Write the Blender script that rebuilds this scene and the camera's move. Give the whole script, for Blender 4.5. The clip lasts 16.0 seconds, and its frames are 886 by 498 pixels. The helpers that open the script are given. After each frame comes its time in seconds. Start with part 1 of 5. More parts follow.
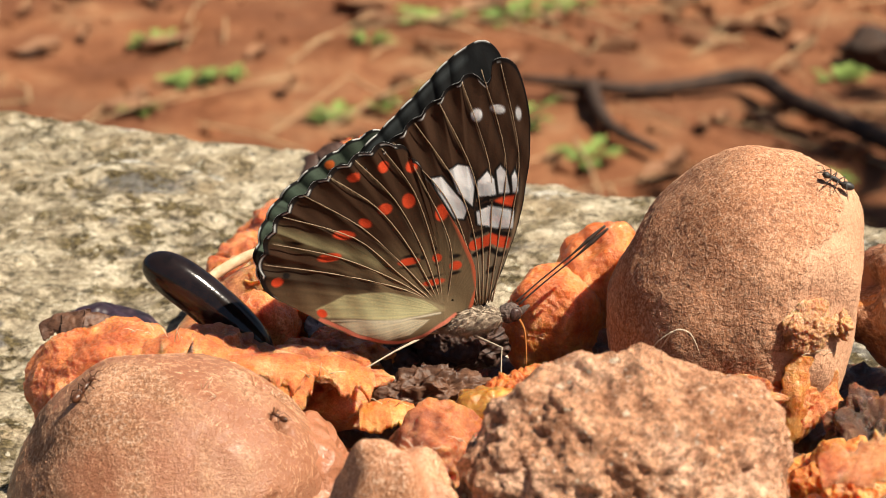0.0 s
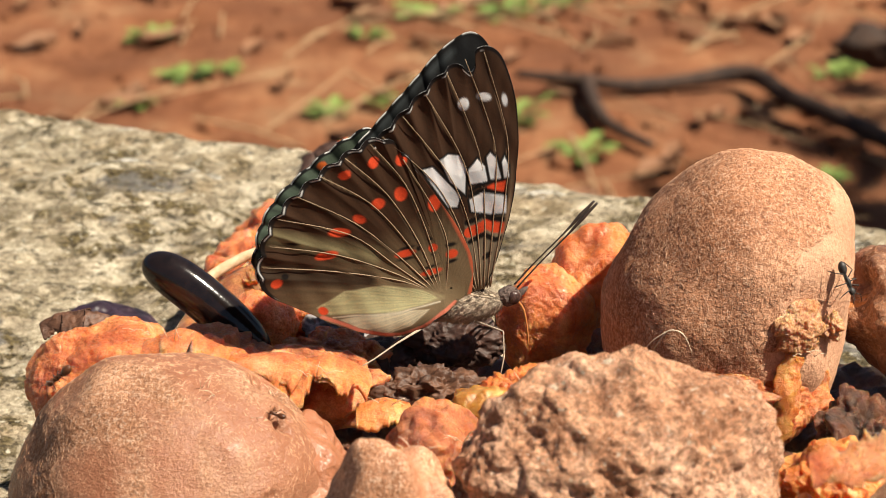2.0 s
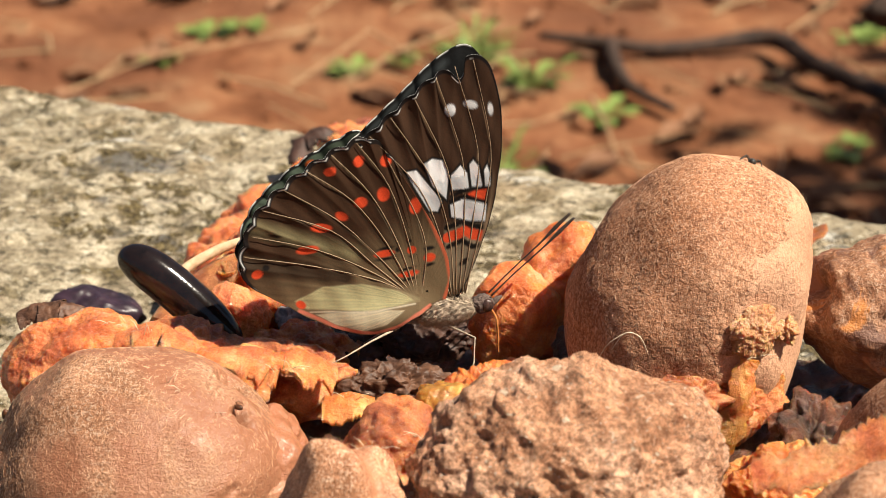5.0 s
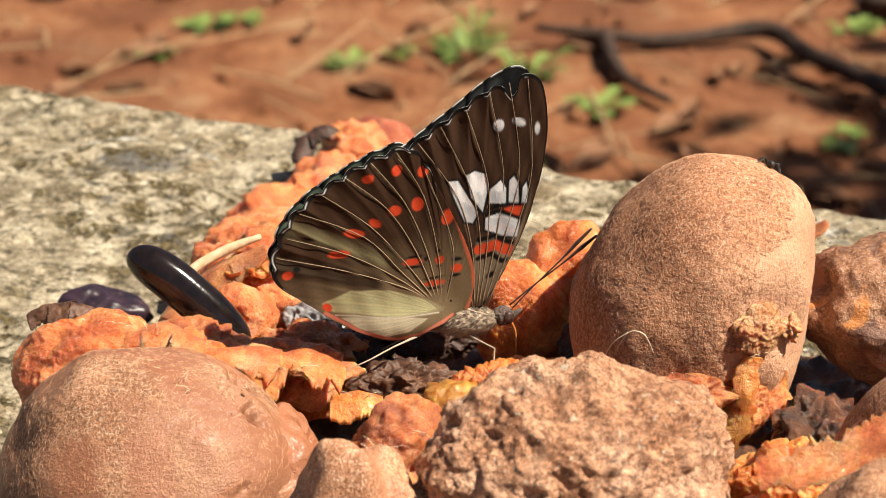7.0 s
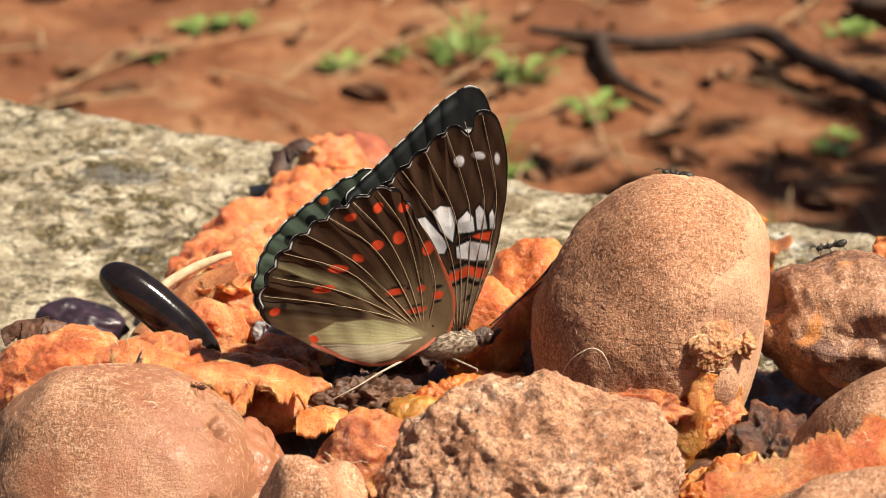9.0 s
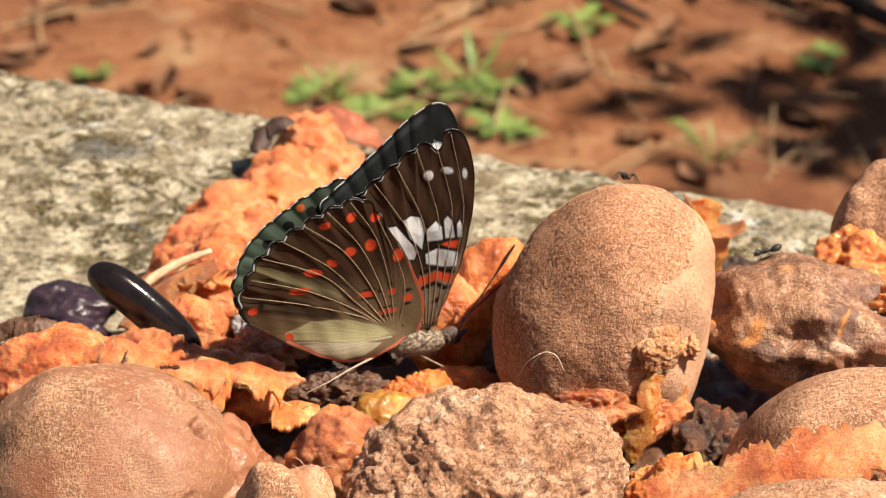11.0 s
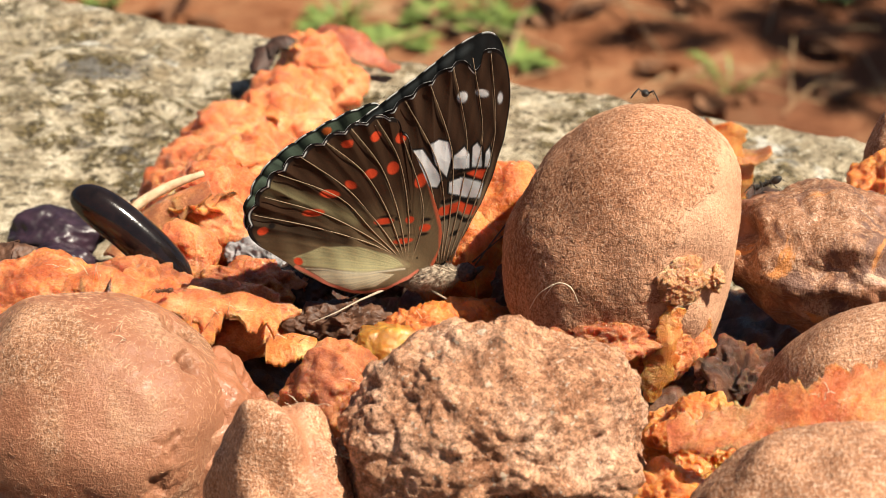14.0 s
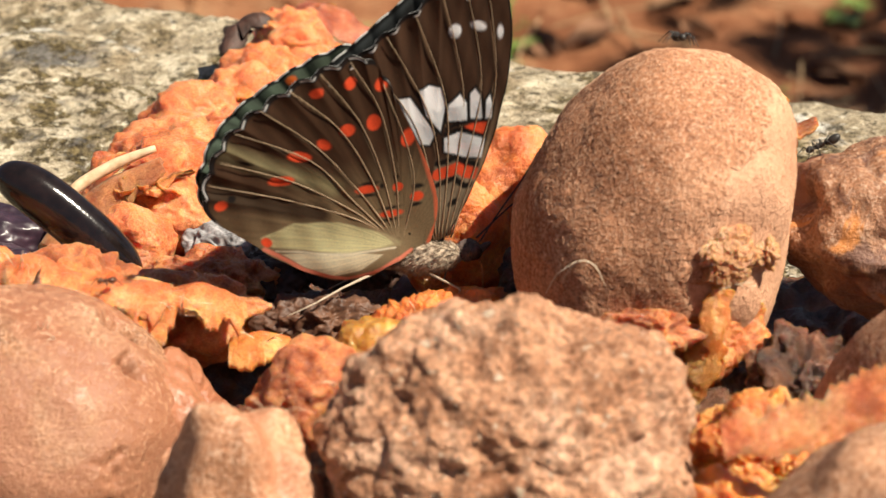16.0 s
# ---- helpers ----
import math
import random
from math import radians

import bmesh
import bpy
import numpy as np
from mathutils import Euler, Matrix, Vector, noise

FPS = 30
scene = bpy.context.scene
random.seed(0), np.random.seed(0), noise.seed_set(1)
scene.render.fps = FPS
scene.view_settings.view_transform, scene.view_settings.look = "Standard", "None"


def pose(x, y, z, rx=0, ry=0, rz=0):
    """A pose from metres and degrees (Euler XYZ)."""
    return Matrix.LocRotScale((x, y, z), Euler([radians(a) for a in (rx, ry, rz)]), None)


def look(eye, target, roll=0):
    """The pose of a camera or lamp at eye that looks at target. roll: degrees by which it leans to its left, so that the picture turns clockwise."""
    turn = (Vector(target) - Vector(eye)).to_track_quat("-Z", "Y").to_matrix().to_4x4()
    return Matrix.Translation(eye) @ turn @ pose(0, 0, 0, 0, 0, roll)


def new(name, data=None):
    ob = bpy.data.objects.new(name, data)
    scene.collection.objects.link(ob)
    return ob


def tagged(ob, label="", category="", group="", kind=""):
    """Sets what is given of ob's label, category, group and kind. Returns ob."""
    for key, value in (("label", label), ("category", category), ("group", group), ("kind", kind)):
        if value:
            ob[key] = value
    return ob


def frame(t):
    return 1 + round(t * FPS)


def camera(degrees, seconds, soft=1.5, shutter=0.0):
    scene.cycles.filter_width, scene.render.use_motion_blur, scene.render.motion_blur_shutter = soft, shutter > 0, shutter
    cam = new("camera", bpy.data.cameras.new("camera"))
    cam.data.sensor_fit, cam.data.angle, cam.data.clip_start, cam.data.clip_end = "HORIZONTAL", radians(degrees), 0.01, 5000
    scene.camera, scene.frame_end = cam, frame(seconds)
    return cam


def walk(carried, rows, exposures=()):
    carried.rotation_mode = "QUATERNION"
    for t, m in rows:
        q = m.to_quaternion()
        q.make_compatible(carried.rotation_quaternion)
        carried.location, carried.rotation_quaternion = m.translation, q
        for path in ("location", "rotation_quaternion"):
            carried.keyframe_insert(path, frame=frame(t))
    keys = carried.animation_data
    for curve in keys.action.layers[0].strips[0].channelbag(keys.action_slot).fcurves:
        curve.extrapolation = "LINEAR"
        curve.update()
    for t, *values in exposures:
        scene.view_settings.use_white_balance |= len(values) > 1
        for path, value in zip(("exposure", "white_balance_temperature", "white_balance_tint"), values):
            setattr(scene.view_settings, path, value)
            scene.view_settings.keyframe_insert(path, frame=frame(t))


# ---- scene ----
# ---- camera and its way ----
cam = camera(22.0, 16.0, soft=0.65)
cam.data.dof.use_dof = True
cam.data.dof.focus_distance = 0.284
cam.data.dof.aperture_fstop = 58.0
PATH = [
    (0, pose(-0.00000, -0.26002, 0.14952, 67.125, 0.004, -0.002)),
    (0.5, pose(0.00012, -0.26041, 0.15007, 67.051, 0.033, -0.025)),
    (1, pose(0.00021, -0.26099, 0.15054, 67.020, -0.027, -0.040)),
    (1.5, pose(-0.00009, -0.26212, 0.15131, 66.970, -0.090, -0.059)),
    (2, pose(-0.00005, -0.26277, 0.15158, 66.978, -0.138, -0.057)),
    (2.5, pose(0.00370, -0.25884, 0.14922, 67.023, 0.324, 0.077)),
    (3, pose(0.00716, -0.25319, 0.14424, 67.175, -0.214, 0.168)),
    (3.5, pose(0.00737, -0.26026, 0.15251, 66.472, -0.601, 0.354)),
    (4, pose(0.00762, -0.26680, 0.15960, 65.901, -0.767, 0.836)),
    (4.5, pose(0.00791, -0.26627, 0.15924, 65.832, -0.707, 0.979)),
    (7, pose(0.00644, -0.26854, 0.16156, 65.570, -0.446, 0.768)),
    (7.5, pose(0.00695, -0.26924, 0.16202, 65.715, -0.402, 0.749)),
    (8, pose(0.00838, -0.26847, 0.16161, 65.819, -0.467, 0.666)),
    (8.5, pose(0.00882, -0.26914, 0.16158, 65.930, -0.664, 0.664)),
    (9, pose(0.01098, -0.27392, 0.16690, 65.526, -0.532, 0.777)),
    (9.2, pose(0.01128, -0.27490, 0.16750, 65.171, -0.873, 0.898)),
    (11.3, pose(0.01456, -0.28715, 0.19126, 62.638, -0.790, 0.636)),
    (11.5, pose(0.01330, -0.28874, 0.19246, 62.459, -1.245, 0.696)),
    (12, pose(0.01216, -0.29413, 0.19883, 61.586, -1.474, 0.982)),
    (12.5, pose(0.01356, -0.28969, 0.19615, 61.396, -1.371, 1.203)),
    (13, pose(0.01365, -0.28523, 0.19314, 61.012, -1.522, 1.194)),
    (13.5, pose(0.01378, -0.28273, 0.19040, 60.987, -1.466, 1.184)),
    (14, pose(0.01542, -0.26736, 0.17815, 61.219, -0.891, 1.144)),
    (14.5, pose(0.01525, -0.26550, 0.17595, 61.265, -0.527, 0.872)),
    (15, pose(0.01614, -0.26231, 0.17364, 61.626, -0.204, 0.876)),
    (15.5, pose(0.01533, -0.24322, 0.16074, 61.903, -0.264, 0.805)),
    (16, pose(0.01565, -0.22787, 0.14779, 62.433, 0.157, 0.662)),
]
walk(cam, PATH)

# ---- world, sun, exposure ----
SUN = Vector((0.52, -0.19, 0.83)).normalized()      # towards the sun
world = bpy.data.worlds.new("sky")
scene.world = world
world.use_nodes = True
wn = world.node_tree
sky = wn.nodes.new("ShaderNodeTexSky")
sky.sky_type = "NISHITA"
sky.sun_disc = False
sky.sun_elevation = math.asin(SUN.z)
sky.sun_rotation = math.atan2(SUN.x, SUN.y)
wn.links.new(sky.outputs[0], wn.nodes["Background"].inputs[0])
wn.nodes["Background"].inputs[1].default_value = 0.03
sun = new("sun", bpy.data.lights.new("sun", "SUN"))
sun.data.energy = 5.0
sun.data.angle = radians(0.55)
sun.data.color = (1.0, 0.90, 0.74)
sun.matrix_world = look(SUN * 3, (0, 0, 0))
scene.view_settings.exposure = 0.91

MM = 0.001


# ---- materials ----
class Mat:
    """A small writer of node materials; texture space is the object's own, in metres."""

    def __init__(self, name, rough=0.6, spec=0.5, **more):
        self.mat = bpy.data.materials.new(name)
        self.mat.use_nodes = True
        self.t = self.mat.node_tree
        self.bsdf = self.t.nodes["Principled BSDF"]
        self.out = self.t.nodes["Material Output"]
        self.bsdf.inputs["Roughness"].default_value = rough
        self.bsdf.inputs["Specular IOR Level"].default_value = spec
        for k, v in more.items():
            self.bsdf.inputs[k.replace("_", " ")].default_value = v
        self.co = self.t.nodes.new("ShaderNodeTexCoord").outputs["Object"]

    def node(self, kind, **props):
        n = self.t.nodes.new(kind)
        for k, v in props.items():
            if k in n.inputs:
                n.inputs[k].default_value = v
        return n

    def link(self, a, b):
        self.t.links.new(a, b)

    def noise(self, mm, detail=5.0, rough=0.6, dist=0.0, stretch=None):
        n = self.node("ShaderNodeTexNoise", Scale=1000.0 / mm, Detail=detail, Roughness=rough, Distortion=dist)
        co = self.co
        if stretch:
            mp = self.node("ShaderNodeMapping", Scale=stretch)
            self.link(co, mp.inputs["Vector"])
            co = mp.outputs["Vector"]
        self.link(co, n.inputs["Vector"])
        return n.outputs["Fac"]

    def cells(self, mm, randomness=1.0):
        n = self.node("ShaderNodeTexVoronoi", Scale=1000.0 / mm, Randomness=randomness)
        self.link(self.co, n.inputs["Vector"])
        return n.outputs["Distance"]

    def ramp(self, fac, *stops):
        r = self.t.nodes.new("ShaderNodeValToRGB")
        e = r.color_ramp.elements
        while len(e) < len(stops):
            e.new(0.5)
        for el, (p, c) in zip(e, stops):
            el.position = p
            el.color = (*c, 1) if len(c) == 3 else (c[0], c[0], c[0], 1)
        self.link(fac, r.inputs[0])
        return r.outputs[0]

    def mix(self, fac, a, b, blend="MIX"):
        m = self.t.nodes.new("ShaderNodeMix")
        m.data_type, m.blend_type = "RGBA", blend
        for sock, v in ((m.inputs[0], fac), (m.inputs[6], a), (m.inputs[7], b)):
            if isinstance(v, (int, float)):
                sock.default_value = v
            elif isinstance(v, tuple):
                sock.default_value = (*v, 1)
            else:
                self.link(v, sock)
        return m.outputs[2]

    def colour(self, sock):
        self.link(sock, self.bsdf.inputs["Base Color"])
        return self

    def rough(self, sock):
        self.link(sock, self.bsdf.inputs["Roughness"])
        return self

    def bump(self, sock, mm, strength=1.0):
        b = self.node("ShaderNodeBump", Strength=strength, Distance=mm * MM)
        self.link(sock, b.inputs["Height"])
        last = self.bsdf.inputs["Normal"]
        if last.is_linked:
            self.link(last.links[0].from_socket, b.inputs["Normal"])
        self.link(b.outputs[0], last)
        return self


def fruit_skin(name, tone=1.0, gloss=0.78, blotch=0.0, bare=None, wet=0.0):
    """Tan scurfy skin; bare: (x, slope) in mm of the line past which the outer skin is rubbed off; wet: how much of it is bruised and shiny."""
    m = Mat(name, rough=gloss, spec=0.35)
    big, mid = m.noise(24, 3, 0.5), m.noise(5.5, 4, 0.6)
    fine, speck = m.noise(0.55, 4, 0.7, 0.4), m.noise(0.24, 2, 0.6)
    hair = [m.noise(0.30, 2, 0.6, 0.5, stretch=k) for k in ((0.22, 1.0, 0.8), (0.9, 0.22, 1.0), (1.0, 0.8, 0.22))]
    c = m.ramp(big, (0.36, (0.46 * tone, 0.205 * tone, 0.100 * tone)), (0.50, (0.62 * tone, 0.305 * tone, 0.165 * tone)), (0.64, (0.74 * tone, 0.405 * tone, 0.240 * tone)))
    c = m.mix(0.6, c, m.ramp(mid, (0.34, (0.74, 0.66, 0.60)), (0.50, (1, 1, 1)), (0.66, (1.1, 1.12, 1.14))), "MULTIPLY")
    scurfy = c
    c = m.mix(0.9, c, m.ramp(fine, (0.38, (0.60, 0.52, 0.46)), (0.50, (1.0, 0.99, 0.98)), (0.62, (1.25, 1.27, 1.28))), "MULTIPLY")
    for h in hair:
        c = m.mix(m.ramp(h, (0.35, (0.55,)), (0.42, (0.0,))), c, (0.24 * tone, 0.105 * tone, 0.052 * tone))
        c = m.mix(m.ramp(h, (0.60, (0.0,)), (0.67, (0.55,))), c, (0.98 * tone, 0.70 * tone, 0.50 * tone))
    c = m.mix(m.ramp(speck, (0.60, (0.0,)), (0.68, (0.6,))), c, (0.98 * tone, 0.68 * tone, 0.48 * tone))
    c = m.mix(m.ramp(speck, (0.32, (0.55,)), (0.40, (0.0,))), c, (0.26 * tone, 0.115 * tone, 0.056 * tone))
    if bare:
        xyz = m.t.nodes.new("ShaderNodeSeparateXYZ")
        m.link(m.co, xyz.inputs[0])
        lift = m.node("ShaderNodeMath")
        lift.operation = "MULTIPLY_ADD"
        m.link(xyz.outputs["Z"], lift.inputs[0])
        lift.inputs[1].default_value = -bare[1]
        m.link(xyz.outputs["X"], lift.inputs[2])
        rag = m.node("ShaderNodeMath")
        rag.operation = "MULTIPLY_ADD"
        m.link(m.noise(9, 6, 0.62, 0.4), rag.inputs[0])
        rag.inputs[1].default_value = 0.022
        m.link(lift.outputs[0], rag.inputs[2])
        off = m.node("ShaderNodeMath")
        off.operation = "MULTIPLY_ADD"
        m.link(rag.outputs[0], off.inputs[0])
        off.inputs[1].default_value = 60.0
        off.inputs[2].default_value = 0.5 - 60.0 * (bare[0] * MM + 0.011)
        edge = m.ramp(off.outputs[0], (0.47, (0.0,)), (0.53, (1.0,)))
        pale = m.mix(0.5, scurfy, (0.80 * tone, 0.47 * tone, 0.30 * tone))
        pale = m.mix(0.55, pale, m.ramp(fine, (0.38, (0.74, 0.66, 0.60)), (0.50, (1, 1, 1)), (0.62, (1.15, 1.16, 1.18))), "MULTIPLY")
        c = m.mix(edge, m.mix(1.0, c, (0.86, 0.79, 0.74), "MULTIPLY"), pale)
        m.bump(m.ramp(edge, (0.0, (1.0,)), (1.0, (0.0,))), 0.25, 0.8)
    if blotch:
        c = m.mix(m.ramp(m.noise(9, 5, 0.7, 1.2), (0.47, (0.0,)), (0.55, (blotch,))), c, (0.11, 0.052, 0.040))
        c = m.mix(m.ramp(m.noise(6, 4, 0.6, 0.8), (0.60, (0.0,)), (0.66, (blotch,))), c, (0.55, 0.21, 0.05))
        c = m.mix(m.ramp(m.noise(4, 5, 0.65, 0.5), (0.60, (0.0,)), (0.68, (0.7,))), c, (0.62, 0.42, 0.28))
    c = m.mix(m.ramp(m.noise(2.2, 2, 0.5), (0.21, (0.9,)), (0.235, (0.0,))), c, (0.07, 0.035, 0.02))
    m.bump(fine, 0.17, 1.0).bump(speck, 0.09, 0.9)
    for h in hair:
        m.bump(h, 0.09, 0.9)
    dull = m.ramp(mid, (0.4, (gloss - 0.10,)), (0.6, (gloss + 0.06,)))
    if wet:
        where = m.ramp(m.noise(17, 3, 0.5, 0.6), (0.56 - 0.25 * wet, (0.0,)), (0.66 - 0.25 * wet, (1.0,)))
        c = m.mix(where, c, m.mix(0.65, scurfy, (0.46 * tone, 0.165 * tone, 0.085 * tone)))
        dull = m.mix(where, dull, (0.32, 0.32, 0.32))
        m.link(m.mix(1.0, where, (0.22, 0.22, 0.22), "MULTIPLY"), m.bsdf.inputs["Coat Weight"])
        m.bsdf.inputs["Coat Roughness"].default_value = 0.3
    m.colour(c)
    m.rough(dull)
    return m.mat


def pulp_flesh(name, a, b, c, sss=0.75, coat=0.7, dry=0.6, relief=1.1):
    m = Mat(name, rough=0.4, spec=0.5)
    m.bsdf.inputs["Subsurface Weight"].default_value = sss
    m.bsdf.inputs["Subsurface Radius"].default_value = (1.0, 0.40, 0.10)
    m.bsdf.inputs["Subsurface Scale"].default_value = 0.0026
    m.bsdf.inputs["Coat Weight"].default_value = coat
    m.bsdf.inputs["Coat Roughness"].default_value = 0.10
    big, mid = m.noise(7, 4, 0.6, 0.5), m.noise(2.2, 5, 0.65, 0.7)
    fibre, grain = m.noise(0.7, 5, 0.72, 1.4), m.noise(0.26, 3, 0.65, 0.5)
    col = m.ramp(big, (0.38, a), (0.50, b), (0.62, c))
    col = m.mix(0.6, col, m.ramp(mid, (0.38, (0.80, 0.66, 0.54)), (0.50, (1, 1, 1)), (0.61, (1.06, 1.16, 1.28))), "MULTIPLY")
    col = m.mix(0.55 * relief, col, m.ramp(fibre, (0.39, (0.76, 0.66, 0.56)), (0.50, (1, 1, 1)), (0.61, (1.12, 1.22, 1.36))), "MULTIPLY")
    col = m.mix(0.45 * relief, col, m.ramp(grain, (0.38, (0.70, 0.62, 0.55)), (0.50, (1, 1, 1)), (0.62, (1.18, 1.28, 1.42))), "MULTIPLY")
    m.colour(col)
    m.rough(m.ramp(m.noise(2.5, 3), (0.40, (0.28,)), (0.56, (dry,))))
    m.bump(mid, 0.45, 0.7).bump(fibre, 0.36 * relief, 1.0).bump(grain, 0.13 * relief, 1.0)
    m.link(m.bsdf.inputs["Normal"].links[0].from_socket, m.bsdf.inputs["Coat Normal"])
    return m.mat


SKIN = fruit_skin("fruit_skin", 0.76)
SKIN_RUBBED = fruit_skin("fruit_skin_rubbed", 0.78, bare=(3.0, 0.45))
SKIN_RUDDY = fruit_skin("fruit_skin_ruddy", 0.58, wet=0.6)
SKIN_DARK = fruit_skin("fruit_skin_rotting", 0.58, 0.5, 0.8, wet=0.2)
SKIN_PALE = fruit_skin("fruit_skin_pale", 0.84, 0.6, wet=0.3)
PULP = pulp_flesh("orange_pulp", (0.52, 0.120, 0.032), (0.72, 0.215, 0.066), (0.84, 0.36, 0.155), 0.75)
PULP_YELLOW = pulp_flesh("yellow_pulp", (0.52, 0.145, 0.026), (0.70, 0.240, 0.056), (0.80, 0.36, 0.11), 0.7, 0.8, 0.45, 0.6)
JELLY = pulp_flesh("yellow_green_jelly", (0.36, 0.155, 0.022), (0.50, 0.235, 0.040), (0.60, 0.34, 0.085), 0.6, 1.0, 0.35, 0.4)
PULP_BROWN = pulp_flesh("browned_pulp", (0.32, 0.085, 0.028), (0.54, 0.175, 0.062), (0.70, 0.30, 0.13))
PULP_WET = pulp_flesh("wet_orange_pulp", (0.56, 0.135, 0.028), (0.76, 0.225, 0.052), (0.84, 0.34, 0.11), 0.6, 0.9, 0.34, 0.7)
PULP_RED = pulp_flesh("red_pulp", (0.30, 0.07, 0.03), (0.45, 0.12, 0.05), (0.55, 0.22, 0.12))


def rock_stone():
    m = Mat("red_stone", rough=0.9, spec=0.3)
    big, mid, fine, grit = m.noise(8, 4, 0.6), m.noise(2.2, 6, 0.75, 0.4), m.noise(0.6, 6, 0.8, 0.5), m.noise(0.32, 3, 0.6)
    chip = m.cells(1.1)
    c = m.ramp(big, (0.38, (0.55, 0.270, 0.150)), (0.50, (0.68, 0.360, 0.212)), (0.62, (0.79, 0.475, 0.315)))
    c = m.mix(0.8, c, m.ramp(mid, (0.40, (0.58, 0.48, 0.42)), (0.49, (1, 1, 1)), (0.60, (1.3, 1.3, 1.29))), "MULTIPLY")
    c = m.mix(0.85, c, m.ramp(fine, (0.41, (0.50, 0.42, 0.36)), (0.50, (1.02, 1.02, 1.02)), (0.59, (1.4, 1.4, 1.4))), "MULTIPLY")
    c = m.mix(m.ramp(grit, (0.63, (0.0,)), (0.67, (0.8,))), c, (0.85, 0.74, 0.62))
    c = m.mix(m.ramp(m.noise(1.3, 2, 0.5), (0.69, (0.0,)), (0.71, (0.85,))), c, (0.80, 0.66, 0.50))
    c = m.mix(m.ramp(m.noise(1.0, 3, 0.6), (0.30, (0.85,)), (0.35, (0.0,))), c, (0.13, 0.085, 0.065))
    m.colour(c)
    m.bump(mid, 0.6, 1.0).bump(chip, 0.35, 0.7).bump(fine, 0.75, 1.0).bump(grit, 0.3, 1.0)
    return m.mat


def slab_stone():
    m = Mat("lichened_concrete", rough=0.92, spec=0.2)
    mid, fine, grit = m.noise(9, 6, 0.72), m.noise(1.1, 5, 0.75), m.noise(0.5, 3, 0.7)
    c = m.ramp(mid, (0.36, (0.25, 0.205, 0.14)), (0.45, (0.405, 0.335, 0.235)), (0.54, (0.545, 0.463, 0.332)), (0.64, (0.69, 0.61, 0.465)))
    c = m.mix(m.ramp(m.noise(20, 4, 0.6), (0.52, (0.0,)), (0.62, (0.45,))), c, (0.34, 0.23, 0.115))
    c = m.mix(m.ramp(m.noise(21, 5, 0.65, 0.3), (0.60, (0.0,)), (0.64, (0.85,))), c, (0.70, 0.68, 0.62))
    c = m.mix(m.ramp(m.noise(34, 5, 0.65), (0.575, (0.0,)), (0.62, (0.85,))), c, (0.115, 0.112, 0.112))
    c = m.mix(m.ramp(m.noise(23, 3, 0.6), (0.31, (0.5,)), (0.38, (0.0,))), c, (0.34, 0.18, 0.13))
    crust = m.mix(1.0, m.ramp(m.noise(30, 4, 0.6, 0.3), (0.43, (0.25,)), (0.53, (1.0,))), m.ramp(m.noise(5.0, 6, 0.72, 0.3), (0.485, (0.0,)), (0.535, (1.0,))), "MULTIPLY")
    c = m.mix(crust, c, m.ramp(fine, (0.40, (0.050, 0.036, 0.016)), (0.60, (0.19, 0.145, 0.070))))
    c = m.mix(m.ramp(m.noise(2.4, 4, 0.65), (0.57, (0.0,)), (0.61, (0.85,))), c, (0.085, 0.070, 0.045))
    c = m.mix(m.ramp(m.noise(1.6, 3, 0.6), (0.63, (0.0,)), (0.67, (0.8,))), c, (0.70, 0.65, 0.52))
    c = m.mix(0.9, c, m.ramp(fine, (0.37, (0.50, 0.47, 0.43)), (0.5, (1, 1, 1)), (0.63, (1.26, 1.26, 1.25))), "MULTIPLY")
    c = m.mix(0.6, c, m.ramp(grit, (0.37, (0.60, 0.58, 0.55)), (0.5, (1, 1, 1)), (0.63, (1.2, 1.2, 1.2))), "MULTIPLY")
    m.colour(c)
    m.bump(mid, 1.6, 1.0).bump(crust, 0.7, 0.7).bump(fine, 0.9, 1.0).bump(grit, 0.3, 0.8)
    return m.mat


def soil_earth():
    m = Mat("red_earth", rough=0.95, spec=0.1)
    big, mid, fine = m.noise(330, 4, 0.6), m.noise(75, 6, 0.7), m.noise(9, 5, 0.7)
    c = m.ramp(mid, (0.36, (0.130, 0.049, 0.021)), (0.47, (0.209, 0.086, 0.041)), (0.56, (0.254, 0.118, 0.059)), (0.66, (0.305, 0.181, 0.099)))
    c = m.mix(m.ramp(big, (0.40, (0.75,)), (0.52, (0.0,))), c, (0.127, 0.051, 0.027))
    c = m.mix(0.7, c, m.ramp(fine, (0.36, (0.720, 0.680, 0.660)), (0.5, (1, 1, 1)), (0.64, (1.16, 1.14, 1.12))), "MULTIPLY")
    m.colour(c)
    m.bump(mid, 7, 0.8).bump(fine, 3, 0.8)
    return m.mat


def plain(name, a, b, mm, rough=0.6, spec=0.4, relief=0.1, **more):
    m = Mat(name, rough=rough, spec=spec, **more)
    f = m.noise(mm, 5, 0.65)
    m.colour(m.ramp(f, (0.3, a), (0.7, b)))
    m.bump(f, relief, 0.7)
    return m.mat


